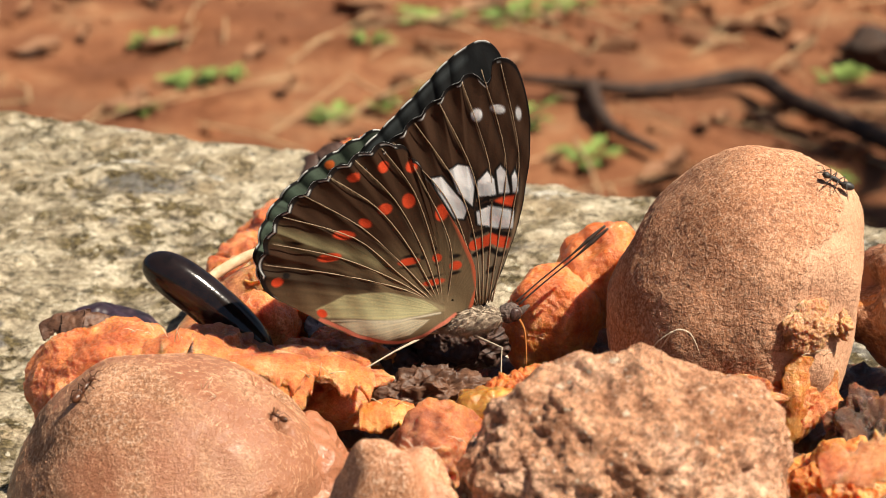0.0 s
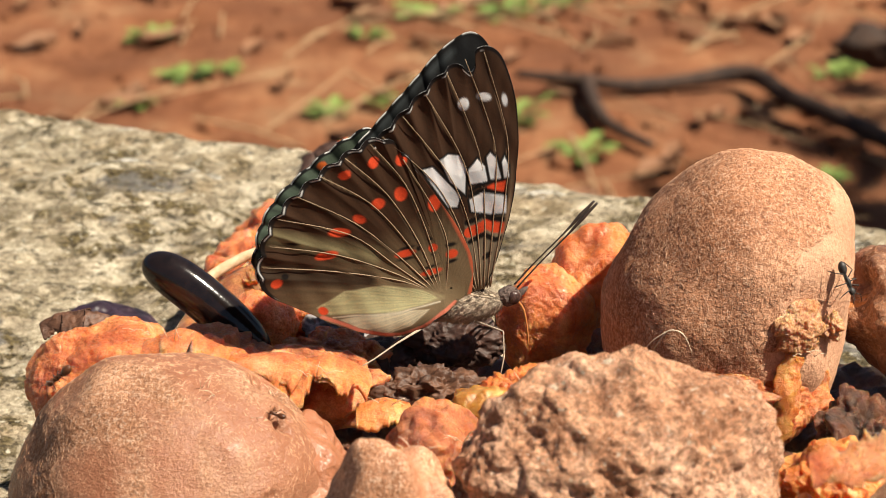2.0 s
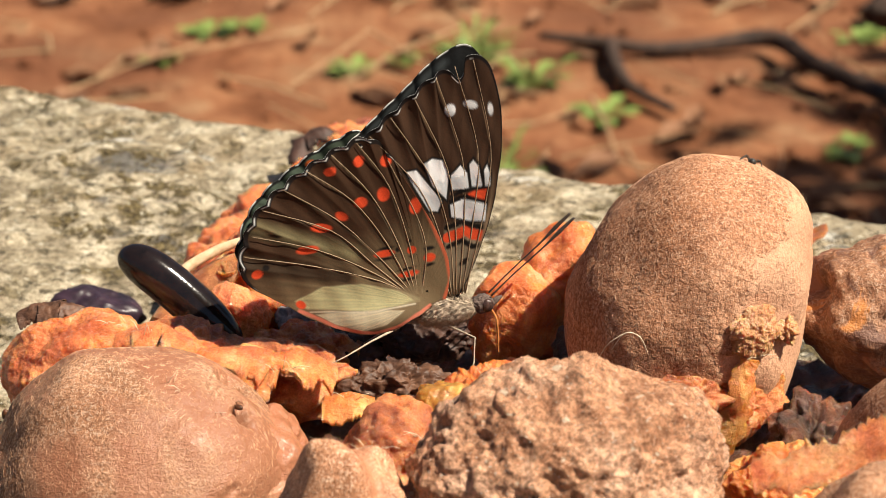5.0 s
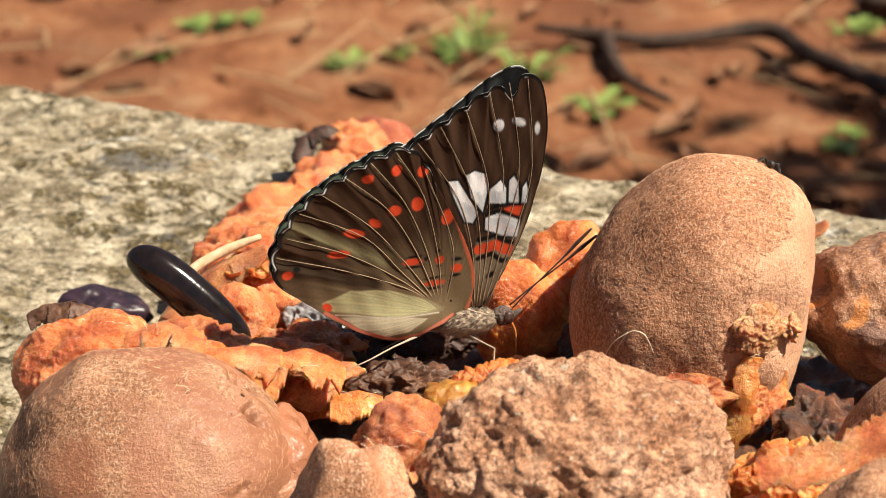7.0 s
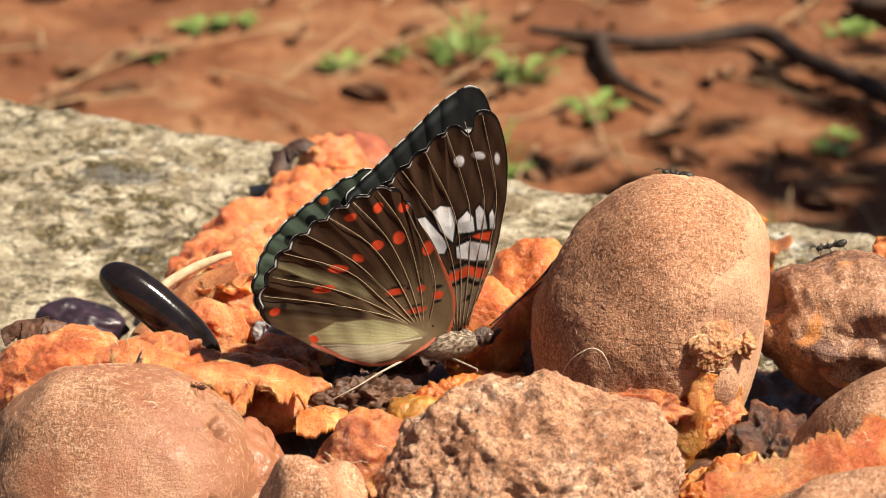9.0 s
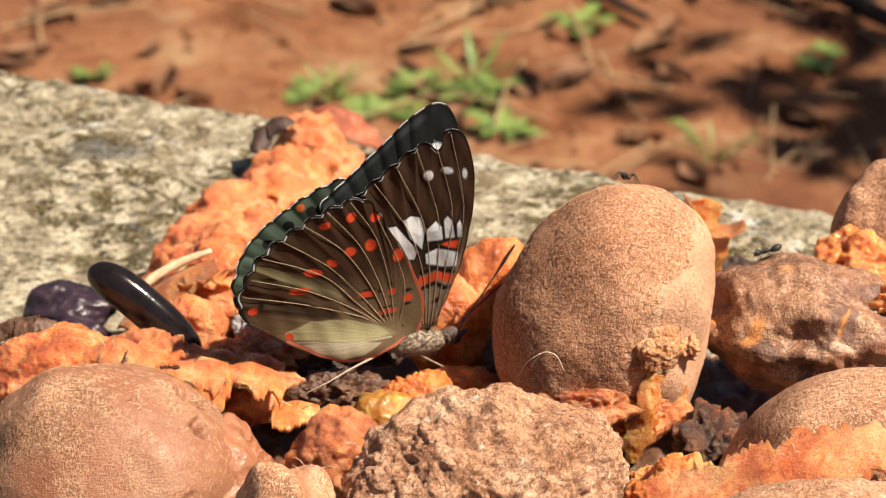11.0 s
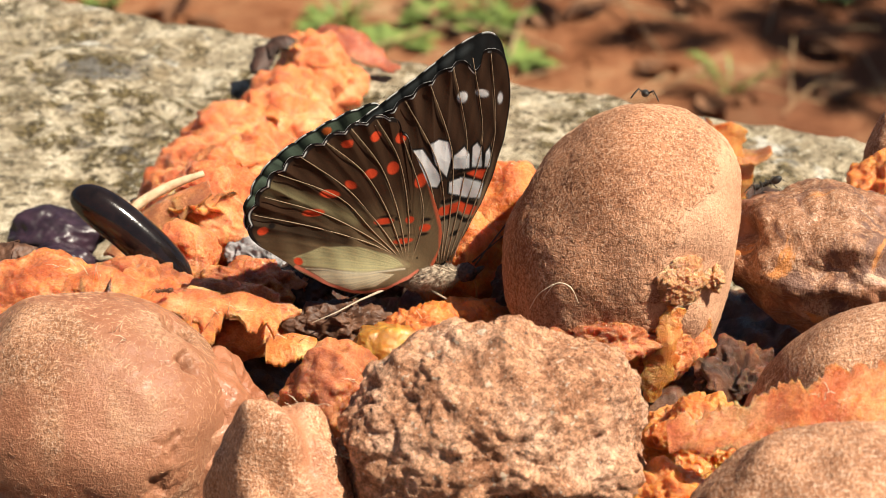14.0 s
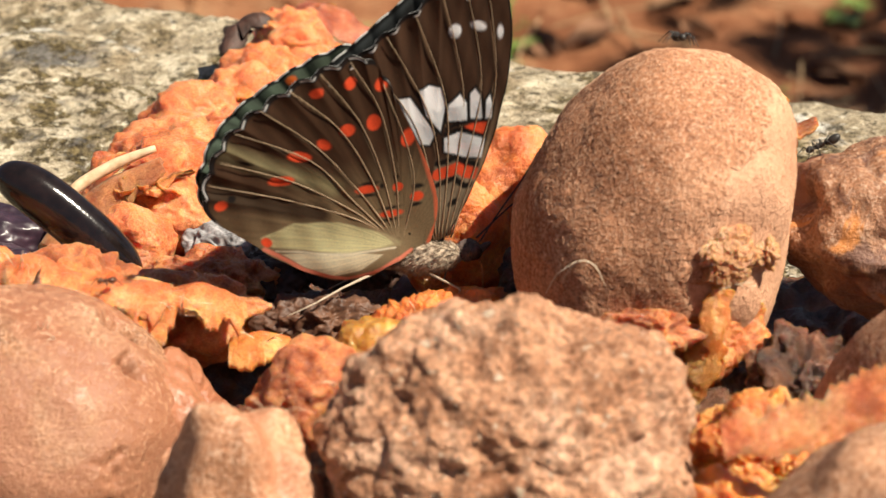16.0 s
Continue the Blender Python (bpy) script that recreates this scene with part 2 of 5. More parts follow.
ROCK, SLAB, SOIL = rock_stone(), slab_stone(), soil_earth()
SEED = plain("seed_coat", (0.005, 0.004, 0.004), (0.018, 0.011, 0.010), 2.4, rough=0.13, spec=0.45, relief=0.07)
PULP_EDGE = pulp_flesh("thin_orange_pulp", (0.54, 0.125, 0.028), (0.73, 0.220, 0.060), (0.84, 0.36, 0.14), 0.75)
PULP_DARK = pulp_flesh("dark_rotten_pulp_and_shade", (0.05, 0.020, 0.010), (0.13, 0.05, 0.022), (0.26, 0.11, 0.05))
PULP_PALE = pulp_flesh("pale_orange_pulp", (0.66, 0.165, 0.050), (0.81, 0.265, 0.095), (0.90, 0.40, 0.19), 0.75)
CRUMB = pulp_flesh("crumbly_pulp", (0.50, 0.22, 0.09), (0.64, 0.31, 0.145), (0.74, 0.42, 0.225), 0.3, 0.2)
PEEL_ORANGE = pulp_flesh("orange_peel", (0.30, 0.10, 0.03), (0.52, 0.20, 0.07), (0.62, 0.30, 0.12))
SKIN_WET = fruit_skin("fruit_skin_wet", 0.70, 0.45, wet=0.9)
HUSK_BROWN = plain("dried_brown_peel", (0.030, 0.014, 0.009), (0.15, 0.068, 0.036), 2.2, rough=0.55, relief=0.6)
MOULD = plain("grey_mould", (0.03, 0.03, 0.035), (0.42, 0.40, 0.40), 1.8, rough=0.9, relief=0.6)
PURPLE = plain("shiny_purple_skin", (0.010, 0.007, 0.010), (0.050, 0.026, 0.040), 4.0, rough=0.36, spec=0.5, relief=0.12)
HUSK_DARK = plain("dried_dark_peel", (0.018, 0.009, 0.006), (0.085, 0.042, 0.030), 2.5, rough=0.6, relief=0.5)
RIM = plain("pale_peel_rim", (0.50, 0.31, 0.17), (0.78, 0.58, 0.38), 1.5, rough=0.5)
BARK = plain("dark_bark", (0.020, 0.012, 0.009), (0.070, 0.038, 0.024), 12, rough=0.85, relief=2.0)
LEAF = plain("small_green_leaf", (0.075, 0.115, 0.022), (0.22, 0.29, 0.075), 14, rough=0.5)
STRAW = plain("dry_straw", (0.28, 0.17, 0.085), (0.46, 0.32, 0.18), 20, rough=0.8)
LITTER = plain("dry_leaf", (0.15, 0.065, 0.03), (0.29, 0.145, 0.075), 25, rough=0.75)


def wing_scales(name, sheen):
    m = Mat(name, rough=0.6, spec=0.2)
    at = m.t.nodes.new("ShaderNodeVertexColor")
    at.layer_name = "scales"
    grain = m.noise(0.16, 3, 0.6)
    c = m.mix(0.5, at.outputs["Color"], m.ramp(grain, (0.3, (0.72, 0.72, 0.72)), (0.7, (1.2, 1.2, 1.2))), "MULTIPLY")
    m.colour(c)
    m.bump(m.noise(0.5, 3, 0.6), 0.05, 0.6)
    m.bsdf.inputs["Sheen Weight"].default_value = sheen
    m.bsdf.inputs["Sheen Roughness"].default_value = 0.4
    tr = m.t.nodes.new("ShaderNodeBsdfTranslucent")
    thin = m.mix(1.0, c, m.ramp(c, (0.12, (0.03, 0.02, 0.02)), (0.30, (0.22, 0.08, 0.08)), (0.60, (1.25, 1.2, 1.15))), "MULTIPLY")
    m.link(thin, tr.inputs["Color"])
    mx = m.t.nodes.new("ShaderNodeMixShader")
    m.link(m.ramp(c, (0.30, (0.38,)), (0.60, (0.52,))), mx.inputs[0])
    m.link(m.bsdf.outputs[0], mx.inputs[1])
    m.link(tr.outputs[0], mx.inputs[2])
    m.link(mx.outputs[0], m.out.inputs["Surface"])
    return m.mat


WING = wing_scales("wing_scales", 0.03)
VEIN = plain("wing_vein", (0.18, 0.125, 0.075), (0.34, 0.245, 0.15), 1.0, rough=0.6)
FUR = plain("grey_body_fur", (0.22, 0.165, 0.115), (0.55, 0.44, 0.33), 0.6, rough=0.9, relief=0.25)
FUR_DARK = plain("dark_head_fur", (0.03, 0.022, 0.02), (0.16, 0.11, 0.09), 0.5, rough=0.9, relief=0.3)
EYE = plain("insect_eye", (0.015, 0.010, 0.010), (0.09, 0.05, 0.04), 0.4, rough=0.25)
LEG = plain("pale_leg", (0.26, 0.21, 0.15), (0.48, 0.40, 0.30), 0.8, rough=0.6)
FEELER = plain("feeler", (0.012, 0.009, 0.008), (0.05, 0.03, 0.02), 0.6, rough=0.45)
TONGUE = plain("proboscis_skin", (0.35, 0.12, 0.03), (0.60, 0.26, 0.08), 0.6, rough=0.4)
ANT_BLACK = plain("ant_black", (0.008, 0.007, 0.006), (0.05, 0.045, 0.04), 0.5, rough=0.5, relief=0.05)
ANT_RED = plain("ant_brown", (0.03, 0.012, 0.006), (0.13, 0.045, 0.018), 0.4, rough=0.35, relief=0.05)
FUZZ = plain("pale_scurf", (0.46, 0.22, 0.11), (0.84, 0.53, 0.34), 3.0, rough=0.7)
HAIR = plain("pale_fibre", (0.55, 0.42, 0.28), (0.80, 0.68, 0.50), 2.0, rough=0.6)


# ---- mesh helpers, all in millimetres ----
def part(name, bm, material, parent=None, label="", smooth=True):
    me = bpy.data.meshes.new(name)
    bmesh.ops.scale(bm, vec=(MM, MM, MM), verts=bm.verts)
    bm.to_mesh(me)
    bm.free()
    for m in material if isinstance(material, (list, tuple)) else (material,):
        me.materials.append(m)
    if smooth:
        me.polygons.foreach_set("use_smooth", [True] * len(me.polygons))
    ob = new(name, me)
    if parent:
        ob.parent = parent
    if label:
        tagged(ob, label)
    return ob


def thing(name, x, y, z, label, category, group="", rz=0.0):
    ob = new(name)
    ob.empty_display_size = 0.005
    ob.matrix_world = pose(x * MM, y * MM, z * MM, 0, 0, rz)
    return tagged(ob, label, category, group)


def blob(radii, seed, lumps=(), fine=(), level=6, at=(0, 0, 0), turn=(0, 0, 0), square=2.0, lean=0.0):
    """A rounded lump: lumps are (frequency, share of the radius), fine are (size in mm, height in mm)."""
    bm = bmesh.new()
    bmesh.ops.create_icosphere(bm, subdivisions=level, radius=1)
    rot = Euler([radians(a) for a in turn]).to_matrix()
    off = Vector((seed * 3.7, seed * 1.3 + 5, seed * 2.1))
    r, c = Vector(radii), Vector(at)
    for v in bm.verts:
        d = v.co.normalized()
        k = 1.0 if square == 2.0 else (abs(d.x) ** square + abs(d.y) ** square + abs(d.z) ** square) ** (-1 / square)
        for f, a in lumps:
            k += a * noise.noise(d * f + off)
        p = Vector((d.x * r.x, d.y * r.y, d.z * r.z)) * k
        p.x += lean * max(0.0, p.z)
        for s, h, *torn in fine:
            if torn:
                p += d * h * (1 - 2.2 * abs(noise.noise(p / s + off)) - 0.9 * abs(noise.noise(p / s * 2.3 + off)))
            elif h < 0:
                p += d * h * (0.5 - abs(noise.noise(p / s + off))) * 2
            else:
                p += d * h * noise.fractal(p / s + off, 0.7, 2.2, 3)
        v.co = c + rot @ p
    return bm


def tube(points, radii, sides=8, smooth=True):
    """A round tube through points; radii go with the points."""
    pts = [Vector(p) for p in points]
    fine, rr = [], []
    n = len(pts)
    for i in range(n - 1):
        p0, p1, p2, p3 = pts[max(i - 1, 0)], pts[i], pts[i + 1], pts[min(i + 2, n - 1)]
        for k in range(5 if smooth else 1):
            s = k / 5
            fine.append(0.5 * ((2 * p1) + (p2 - p0) * s + (2 * p0 - 5 * p1 + 4 * p2 - p3) * s * s + (3 * p1 - p0 - 3 * p2 + p3) * s ** 3))
            rr.append(radii[i] * (1 - s) + radii[i + 1] * s)
    fine.append(pts[-1])
    rr.append(radii[-1])
    bm = bmesh.new()
    rings = []
    up = Vector((0.13, 0.21, 0.97))
    for i, p in enumerate(fine):
        d = (fine[min(i + 1, len(fine) - 1)] - fine[max(i - 1, 0)]).normalized()
        a = d.cross(up)
        a = a.normalized() if a.length > 1e-4 else Vector((1, 0, 0))
        b = d.cross(a)
        rings.append([bm.verts.new(p + (a * math.cos(q) + b * math.sin(q)) * rr[i]) for q in [2 * math.pi * k / sides for k in range(sides)]])
    for ra, rb in zip(rings, rings[1:]):
        for k in range(sides):
            bm.faces.new((ra[k], ra[(k + 1) % sides], rb[(k + 1) % sides], rb[k]))
    bm.faces.new(rings[0][::-1])
    bm.faces.new(rings[-1])
    bmesh.ops.recalc_face_normals(bm, faces=bm.faces)
    return bm


def peel(spine, widths, bend, seed, thick=0.9, jag=0.8, n=60, m=36, lump=0.5, ref=(0, 0, 1)):
    """A torn strip of peel along a spine: its width, its sideways sag, ragged edges and real thickness."""
    pts = [Vector(p) for p in spine]
    off = Vector((seed * 2.3, seed, seed * 0.7))
    bm = bmesh.new()
    top, low = [], []
    k = len(pts) - 1
    for i in range(n + 1):
        f = i / n * k
        j = min(int(f), k - 1)
        s = f - j
        p0, p1, p2, p3 = pts[max(j - 1, 0)], pts[j], pts[j + 1], pts[min(j + 2, k)]
        p = 0.5 * ((2 * p1) + (p2 - p0) * s + (2 * p0 - 5 * p1 + 4 * p2 - p3) * s * s + (3 * p1 - p0 - 3 * p2 + p3) * s ** 3)
        d = (pts[min(j + 1, k)] - pts[j]).normalized()
        side = d.cross(Vector(ref)).normalized()
        up = side.cross(d)
        w = widths[j] * (1 - s) + widths[j + 1] * s
        ra, rb = [], []
        for q in range(m + 1):
            h = q / m * 2 - 1
            rag = 0.4 * noise.fractal(p / 0.9 + off + Vector((0, 3 * h, 0)), 0.9, 2.1, 3) + noise.fractal(p / 2.6 + off + Vector((0, 7 if h > 0 else -7, 0)), 0.9, 2.1, 4)
            ww = w * (1 + jag * 0.34 * rag * abs(h) ** 3)
            flat = p + side * h * ww
            co = flat - up * (bend * h * h * ww) + up * lump * (noise.noise(flat / 4.5 + off) + 0.16 * noise.fractal(flat / 1.1 + off, 0.8, 2, 3))
            th = thick * (0.35 + 0.65 * (1 - h * h)) * (1 + 0.4 * noise.noise(co / 1.5 + off))
            ra.append(bm.verts.new(co))
            rb.append(bm.verts.new(co - up * th))
        top.append(ra)
        low.append(rb)
    for i in range(n):
        for q in range(m):
            bm.faces.new((top[i][q], top[i + 1][q], top[i + 1][q + 1], top[i][q + 1]))
            bm.faces.new((low[i][q], low[i][q + 1], low[i + 1][q + 1], low[i + 1][q]))
        bm.faces.new((top[i][0], low[i][0], low[i + 1][0], top[i + 1][0]))
        bm.faces.new((top[i][m], top[i + 1][m], low[i + 1][m], low[i][m]))
    for q in range(m):
        bm.faces.new((top[0][q], top[0][q + 1], low[0][q + 1], low[0][q]))
        bm.faces.new((top[n][q], low[n][q], low[n][q + 1], top[n][q + 1]))
    bmesh.ops.recalc_face_normals(bm, faces=bm.faces)
    return bm


# ---- the setting ----
def slab_top():
    """The top of a low wall; its far edge runs aslant behind the fruit."""
    bm = bmesh.new()
    yaw = radians(-20.6)
    ax, ay = Vector((math.cos(yaw), math.sin(yaw), 0)), Vector((-math.sin(yaw), math.cos(yaw), 0))
    edge = Vector((-3.7, 136.2, 0))
    us = [-3000, -1200, -500, -220] + [-160 + 1.6 * i for i in range(201)] + [220, 500, 1200, 3000]
    vs = [-300, -230, -190] + [-160 + 1.6 * i for i in range(101)]
    rows = []
    for v in vs:
        row = []
        for u in us:
            p = edge + ax * u + ay * v
            n1 = noise.fractal(p / 11, 0.8, 2.1, 5)
            h = 1.1 * n1 + 1.6 * noise.noise(p / 40)
            h -= 1.5 * max(0, noise.noise(p / 7 + Vector((9, 2, 4))) - 0.25) * 2
            worn = 1.6 * math.exp(v / 2.5) * (1 + 0.5 * noise.noise(p / 9)) if v > -25 else 0
            row.append(bm.verts.new((p.x, p.y + 1.5 * noise.fractal(p / 8, 0.8, 2, 3) * (1 if v > -4 else 0), h - worn)))
        rows.append(row)
    for depth, out in ((-14, 1.0), (-60, 0.0), (-480, -4.0)):
        rows.append([bm.verts.new(edge + ax * u + ay * (out + 1.2 * noise.noise(Vector((u, depth, 0)) / 12)) + Vector((0, 0, depth))) for u in us])
    front = [bm.verts.new(edge + ax * u + ay * -300 + Vector((0, 0, -480))) for u in us]
    rows.insert(0, front)
    for a, b in zip(rows, rows[1:]):
        for i in range(len(us) - 1):
            bm.faces.new((a[i], a[i + 1], b[i + 1], b[i]))
    bm.faces.new([r[0] for r in rows])
    bm.faces.new([r[-1] for r in rows][::-1])
    bmesh.ops.recalc_face_normals(bm, faces=bm.faces)
    return tagged(part("wall_low", bm, SLAB), "low wall of pale weathered concrete with dark lichen", "wall", kind="structure")


GROUND_Z = -488.0


def ground_height(x, y):
    p = Vector((x, y, 0))
    near = max(0.0, 1 - abs(y - 1700) / 2500)
    return GROUND_Z + near * (8 * noise.fractal(p / 110, 0.8, 2.1, 4) + 10 * noise.noise(p / 300))


def ground_sheet():
    bm = bmesh.new()
    xs = [-40000, -9000, -3000, -1500, -900] + [-650 + 13 * i for i in range(101)] + [900, 1500, 3000, 9000, 40000]
    ys = [-40000, -5000, -1500, -300, 300, 800] + [1150 + 13 * i for i in range(81)] + [2500, 3200, 5000, 12000, 60000]
    g = [[bm.verts.new((x, y, ground_height(x, y))) for x in xs] for y in ys]
    for a, b in zip(g, g[1:]):
        for i in range(len(xs) - 1):
            bm.faces.new((a[i], a[i + 1], b[i + 1], b[i]))
    return tagged(part("ground", bm, SOIL), "bare red earth with dry litter", "ground", kind="structure")


slab_top()
ground_sheet()


# ---- distance: litter, plants and a fallen branch on the ground ----
def scatter():
    rng = random.Random(5)
    straw, leaves, clods = bmesh.new(), bmesh.new(), bmesh.new()
    for i in range(330):
        x, y = rng.uniform(-560, 600), rng.uniform(1120, 2050)
        if rng.random() > 0.35 + 0.5 * noise.noise(Vector((x, y, 0)) / 260 + Vector((4, 0, 0))) + 0.3 * (x > -150):
            continue
        a, ln, r = rng.uniform(0, math.pi), rng.uniform(35, 150), rng.uniform(0.6, 1.4)
        d = Vector((math.cos(a), math.sin(a), rng.uniform(-0.1, 0.25))) * ln / 2
        c = Vector((x, y, ground_height(x, y) + 7))
        s = Vector((-math.sin(a), math.cos(a), 0)) * r
        u = Vector((0, 0, r))
        ends = []
        for p in (c - d, c + Vector((rng.uniform(-6, 6), rng.uniform(-6, 6), 3)), c + d):
            ends.append([straw.verts.new(p + s), straw.verts.new(p + u), straw.verts.new(p - s), straw.verts.new(p - u)])
        for ra, rb in zip(ends, ends[1:]):
            for k in range(4):
                straw.faces.new((ra[k], ra[(k + 1) % 4], rb[(k + 1) % 4], rb[k]))
    for i in range(150):
        x, y = rng.uniform(-560, 600), rng.uniform(1120, 2050)
        a, ln = rng.uniform(0, 6.28), rng.uniform(18, 55)
        t, w = Vector((math.cos(a), math.sin(a), 0)), Vector((-math.sin(a), math.cos(a), 0))
        c = Vector((x, y, ground_height(x, y) + 1))
        ridge = [leaves.verts.new(c + t * (k - 1.5) * ln / 3 + Vector((0, 0, 5 * math.sin(k * 1.1)))) for k in range(4)]
        for sg in (-1, 1):
            rim = [leaves.verts.new(c + t * (k - 1.5) * ln / 3 + w * sg * ln * 0.24 * (1 if k in (1, 2) else 0.08) + Vector((0, 0, rng.uniform(3, 12)))) for k in range(4)]
            for k in range(3):
                leaves.faces.new((ridge[k], ridge[k + 1], rim[k + 1], rim[k]))
    for i in range(320):
        x, y = rng.uniform(-560, 600), rng.uniform(1120, 2050)
        r = rng.uniform(2.5, 6) * (1.6 if rng.random() > 0.93 else 1)
        m = bmesh.ops.create_icosphere(clods, subdivisions=2, radius=r)
        for v in m["verts"]:
            v.co = v.co * (1 + 0.5 * noise.noise(v.co / 7 + Vector((i, 0, 0)))) + Vector((x, y, ground_height(x, y) + r * 0.2))
    tagged(part("straw_litter", straw, STRAW), "scattered dry straw and stalks", "straw", kind="stuff")
    tagged(part("leaf_litter", leaves, LITTER), "scattered dry brown leaves", "leaves", kind="stuff")
    tagged(part("soil_clods", clods, SOIL), "crumbling clods of red earth", "soil", kind="stuff")


def weed(x, y, size, seed, tall=False):
    rng = random.Random(seed)
    ob = thing("weed", x, y, ground_height(x, y), "small green weed growing from red earth", "plant", "weeds on the ground")
    for i in range(16 if not tall else 20):
        a = rng.uniform(0, 6.28)
        ln = size * rng.uniform(0.5, 1.0)
        lift = rng.uniform(0.15, 0.8) if not tall else rng.uniform(0.9, 2.2)
        wd = ln * (0.24 if not tall else 0.06)
        d, w = Vector((math.cos(a), math.sin(a), 0)), Vector((-math.sin(a), math.cos(a), 0))
        base = d * size * rng.uniform(0.05, 0.35)
        bm = bmesh.new()
        rows = []
        for k, (s, q) in enumerate(((0, 0.15), (0.25, 0.8), (0.5, 1.0), (0.75, 0.75), (1, 0.08))):
            p = base + d * ln * s + Vector((0, 0, ln * lift * (s - 0.55 * s * s) + 3))
            rows.append([bm.verts.new(p - w * wd * q + Vector((0, 0, wd * 0.3 * q))), bm.verts.new(p), bm.verts.new(p + w * wd * q + Vector((0, 0, wd * 0.3 * q)))])
        for ra, rb in zip(rows, rows[1:]):
            for k in range(2):
                bm.faces.new((ra[k], ra[k + 1], rb[k + 1], rb[k]))
        part("leaf", bm, LEAF, ob)


scatter()
WEEDS = [(-262, 1747, 34), (-218, 1621, 34), (-190, 1626, 26), (-91, 1524, 28), (-253, 1545, 22), (-13, 1809, 42), (62, 1818, 44), (117, 1840, 40), (343, 1626, 30), (114, 1424, 34), (-66, 1722, 26), (60, 1496, 34), (9, 1557, 44), (-50, 1548, 24), (305, 1390, 20), (-259, 1308, 24), (-90, 1284, 36), (-37, 1251, 38), (33, 1282, 36), (48, 1217, 36), (-14, 1306, 30), (295, 1357, 20)]
for i, (x, y, s) in enumerate(WEEDS):
    weed(x, y, s * 0.8, 100 + i)
for i, (x, y, s) in enumerate([(9, 1560, 40), (197, 1166, 34), (30, 1300, 36), (-80, 1290, 30), (60, 1480, 34)]):
    weed(x, y, s, 200 + i, True)

branch = thing("fallen_branch", 190, 1560, GROUND_Z + 16, "dark crooked fallen branch lying on red earth", "branch")
part("limb", tube([(-125, 10, 6), (-66, -2, 4), (-34, -8, 2), (10, 6, 0), (73, 18, 4), (99, -36, 2), (132, -78, 0), (170, -150, 2), (215, -210, 4)], [3, 6, 5.5, 6, 8, 7.5, 7.5, 8, 8], 10), BARK, branch)
part("side_limb", tube([(-66, -2, 4), (-62, -60, 2), (-52, -100, 0), (-22, -136, -4)], [7, 6, 5, 3], 8), BARK, branch)
# dark lump put at a black spot on the far ground
dark_lump = tagged(part("black_spot_lump", blob((40, 24, 20), 31, ((2, 0.3),), ((14, 5.0),), 4), BARK), "dark lump on red earth", "bark")
dark_lump.matrix_world = pose(0.400, 1.680, (GROUND_Z + 12) * MM)


def shade_tree():
    """A small unseen tree, added to throw shade on the ground behind the wall."""
    rng = random.Random(21)
    ob = thing("added_shade_tree", 1530, 870, GROUND_Z, "unseen leafy tree added to shade the ground", "tree")
    part("trunk", tube([(0, 0, 0), (20, 10, 500), (-10, 0, 1100), (10, 10, 1700)], [55, 42, 32, 18], 10), BARK, ob)
    tips = []
    for i in range(9):
        a = i * 2.4
        tip = Vector((math.cos(a) * rng.uniform(80, 230), math.sin(a) * rng.uniform(80, 220), rng.uniform(1250, 1750)))
        part("limb", tube([(0, 0, 950 + 60 * i), tip * 0.5 + Vector((0, 0, 550)), tip], [16, 11, 5], 6), BARK, ob)
        tips.append(tip)
    bm = bmesh.new()
    for tip in tips:
        for k in range(48):
            c = tip + Vector((rng.gauss(0, 85), rng.gauss(0, 85), rng.gauss(0, 70)))
            d = Vector((rng.gauss(0, 1), rng.gauss(0, 1), rng.gauss(0, 0.5))).normalized()
            w = d.cross(Vector((0, 0, 1))).normalized() * 17
            vs = [bm.verts.new(c - d * 38), bm.verts.new(c + w + Vector((0, 0, 5))), bm.verts.new(c + d * 40), bm.verts.new(c - w + Vector((0, 0, 5)))]
            bm.faces.new(vs)
    part("crown", bm, LEAF, ob, "crown of small green leaves")


shade_tree()


# ---- fruit, pulp, stone and seeds on the wall ----
def scurf(bm, count, seed):
    """Short flat fibres that lie every way on a fruit's skin."""
    rng = random.Random(seed)
    bm.faces.ensure_lookup_table()
    bm.normal_update()
    out = bmesh.new()
    faces = [f for f in bm.faces if f.normal.y < 0.45 and f.normal.z > -0.5]
    for i in range(count):
        f = rng.choice(faces)
        n, p = f.normal, f.calc_center_median()
        d = n.cross(Vector((rng.gauss(0, 1), rng.gauss(0, 1), rng.gauss(0, 1)))).normalized()
        w = n.cross(d) * rng.uniform(0.03, 0.06)
        q = rng.uniform(0.25, 0.6)
        a, b, c = out.verts.new(p - d * q + w), out.verts.new(p - d * q - w), out.verts.new(p + n * rng.uniform(0.03, 0.07))
        e = out.verts.new(p + d * q + n * rng.uniform(0.0, 0.08))
        out.faces.new((a, c, e))
        out.faces.new((c, b, e))
    return out


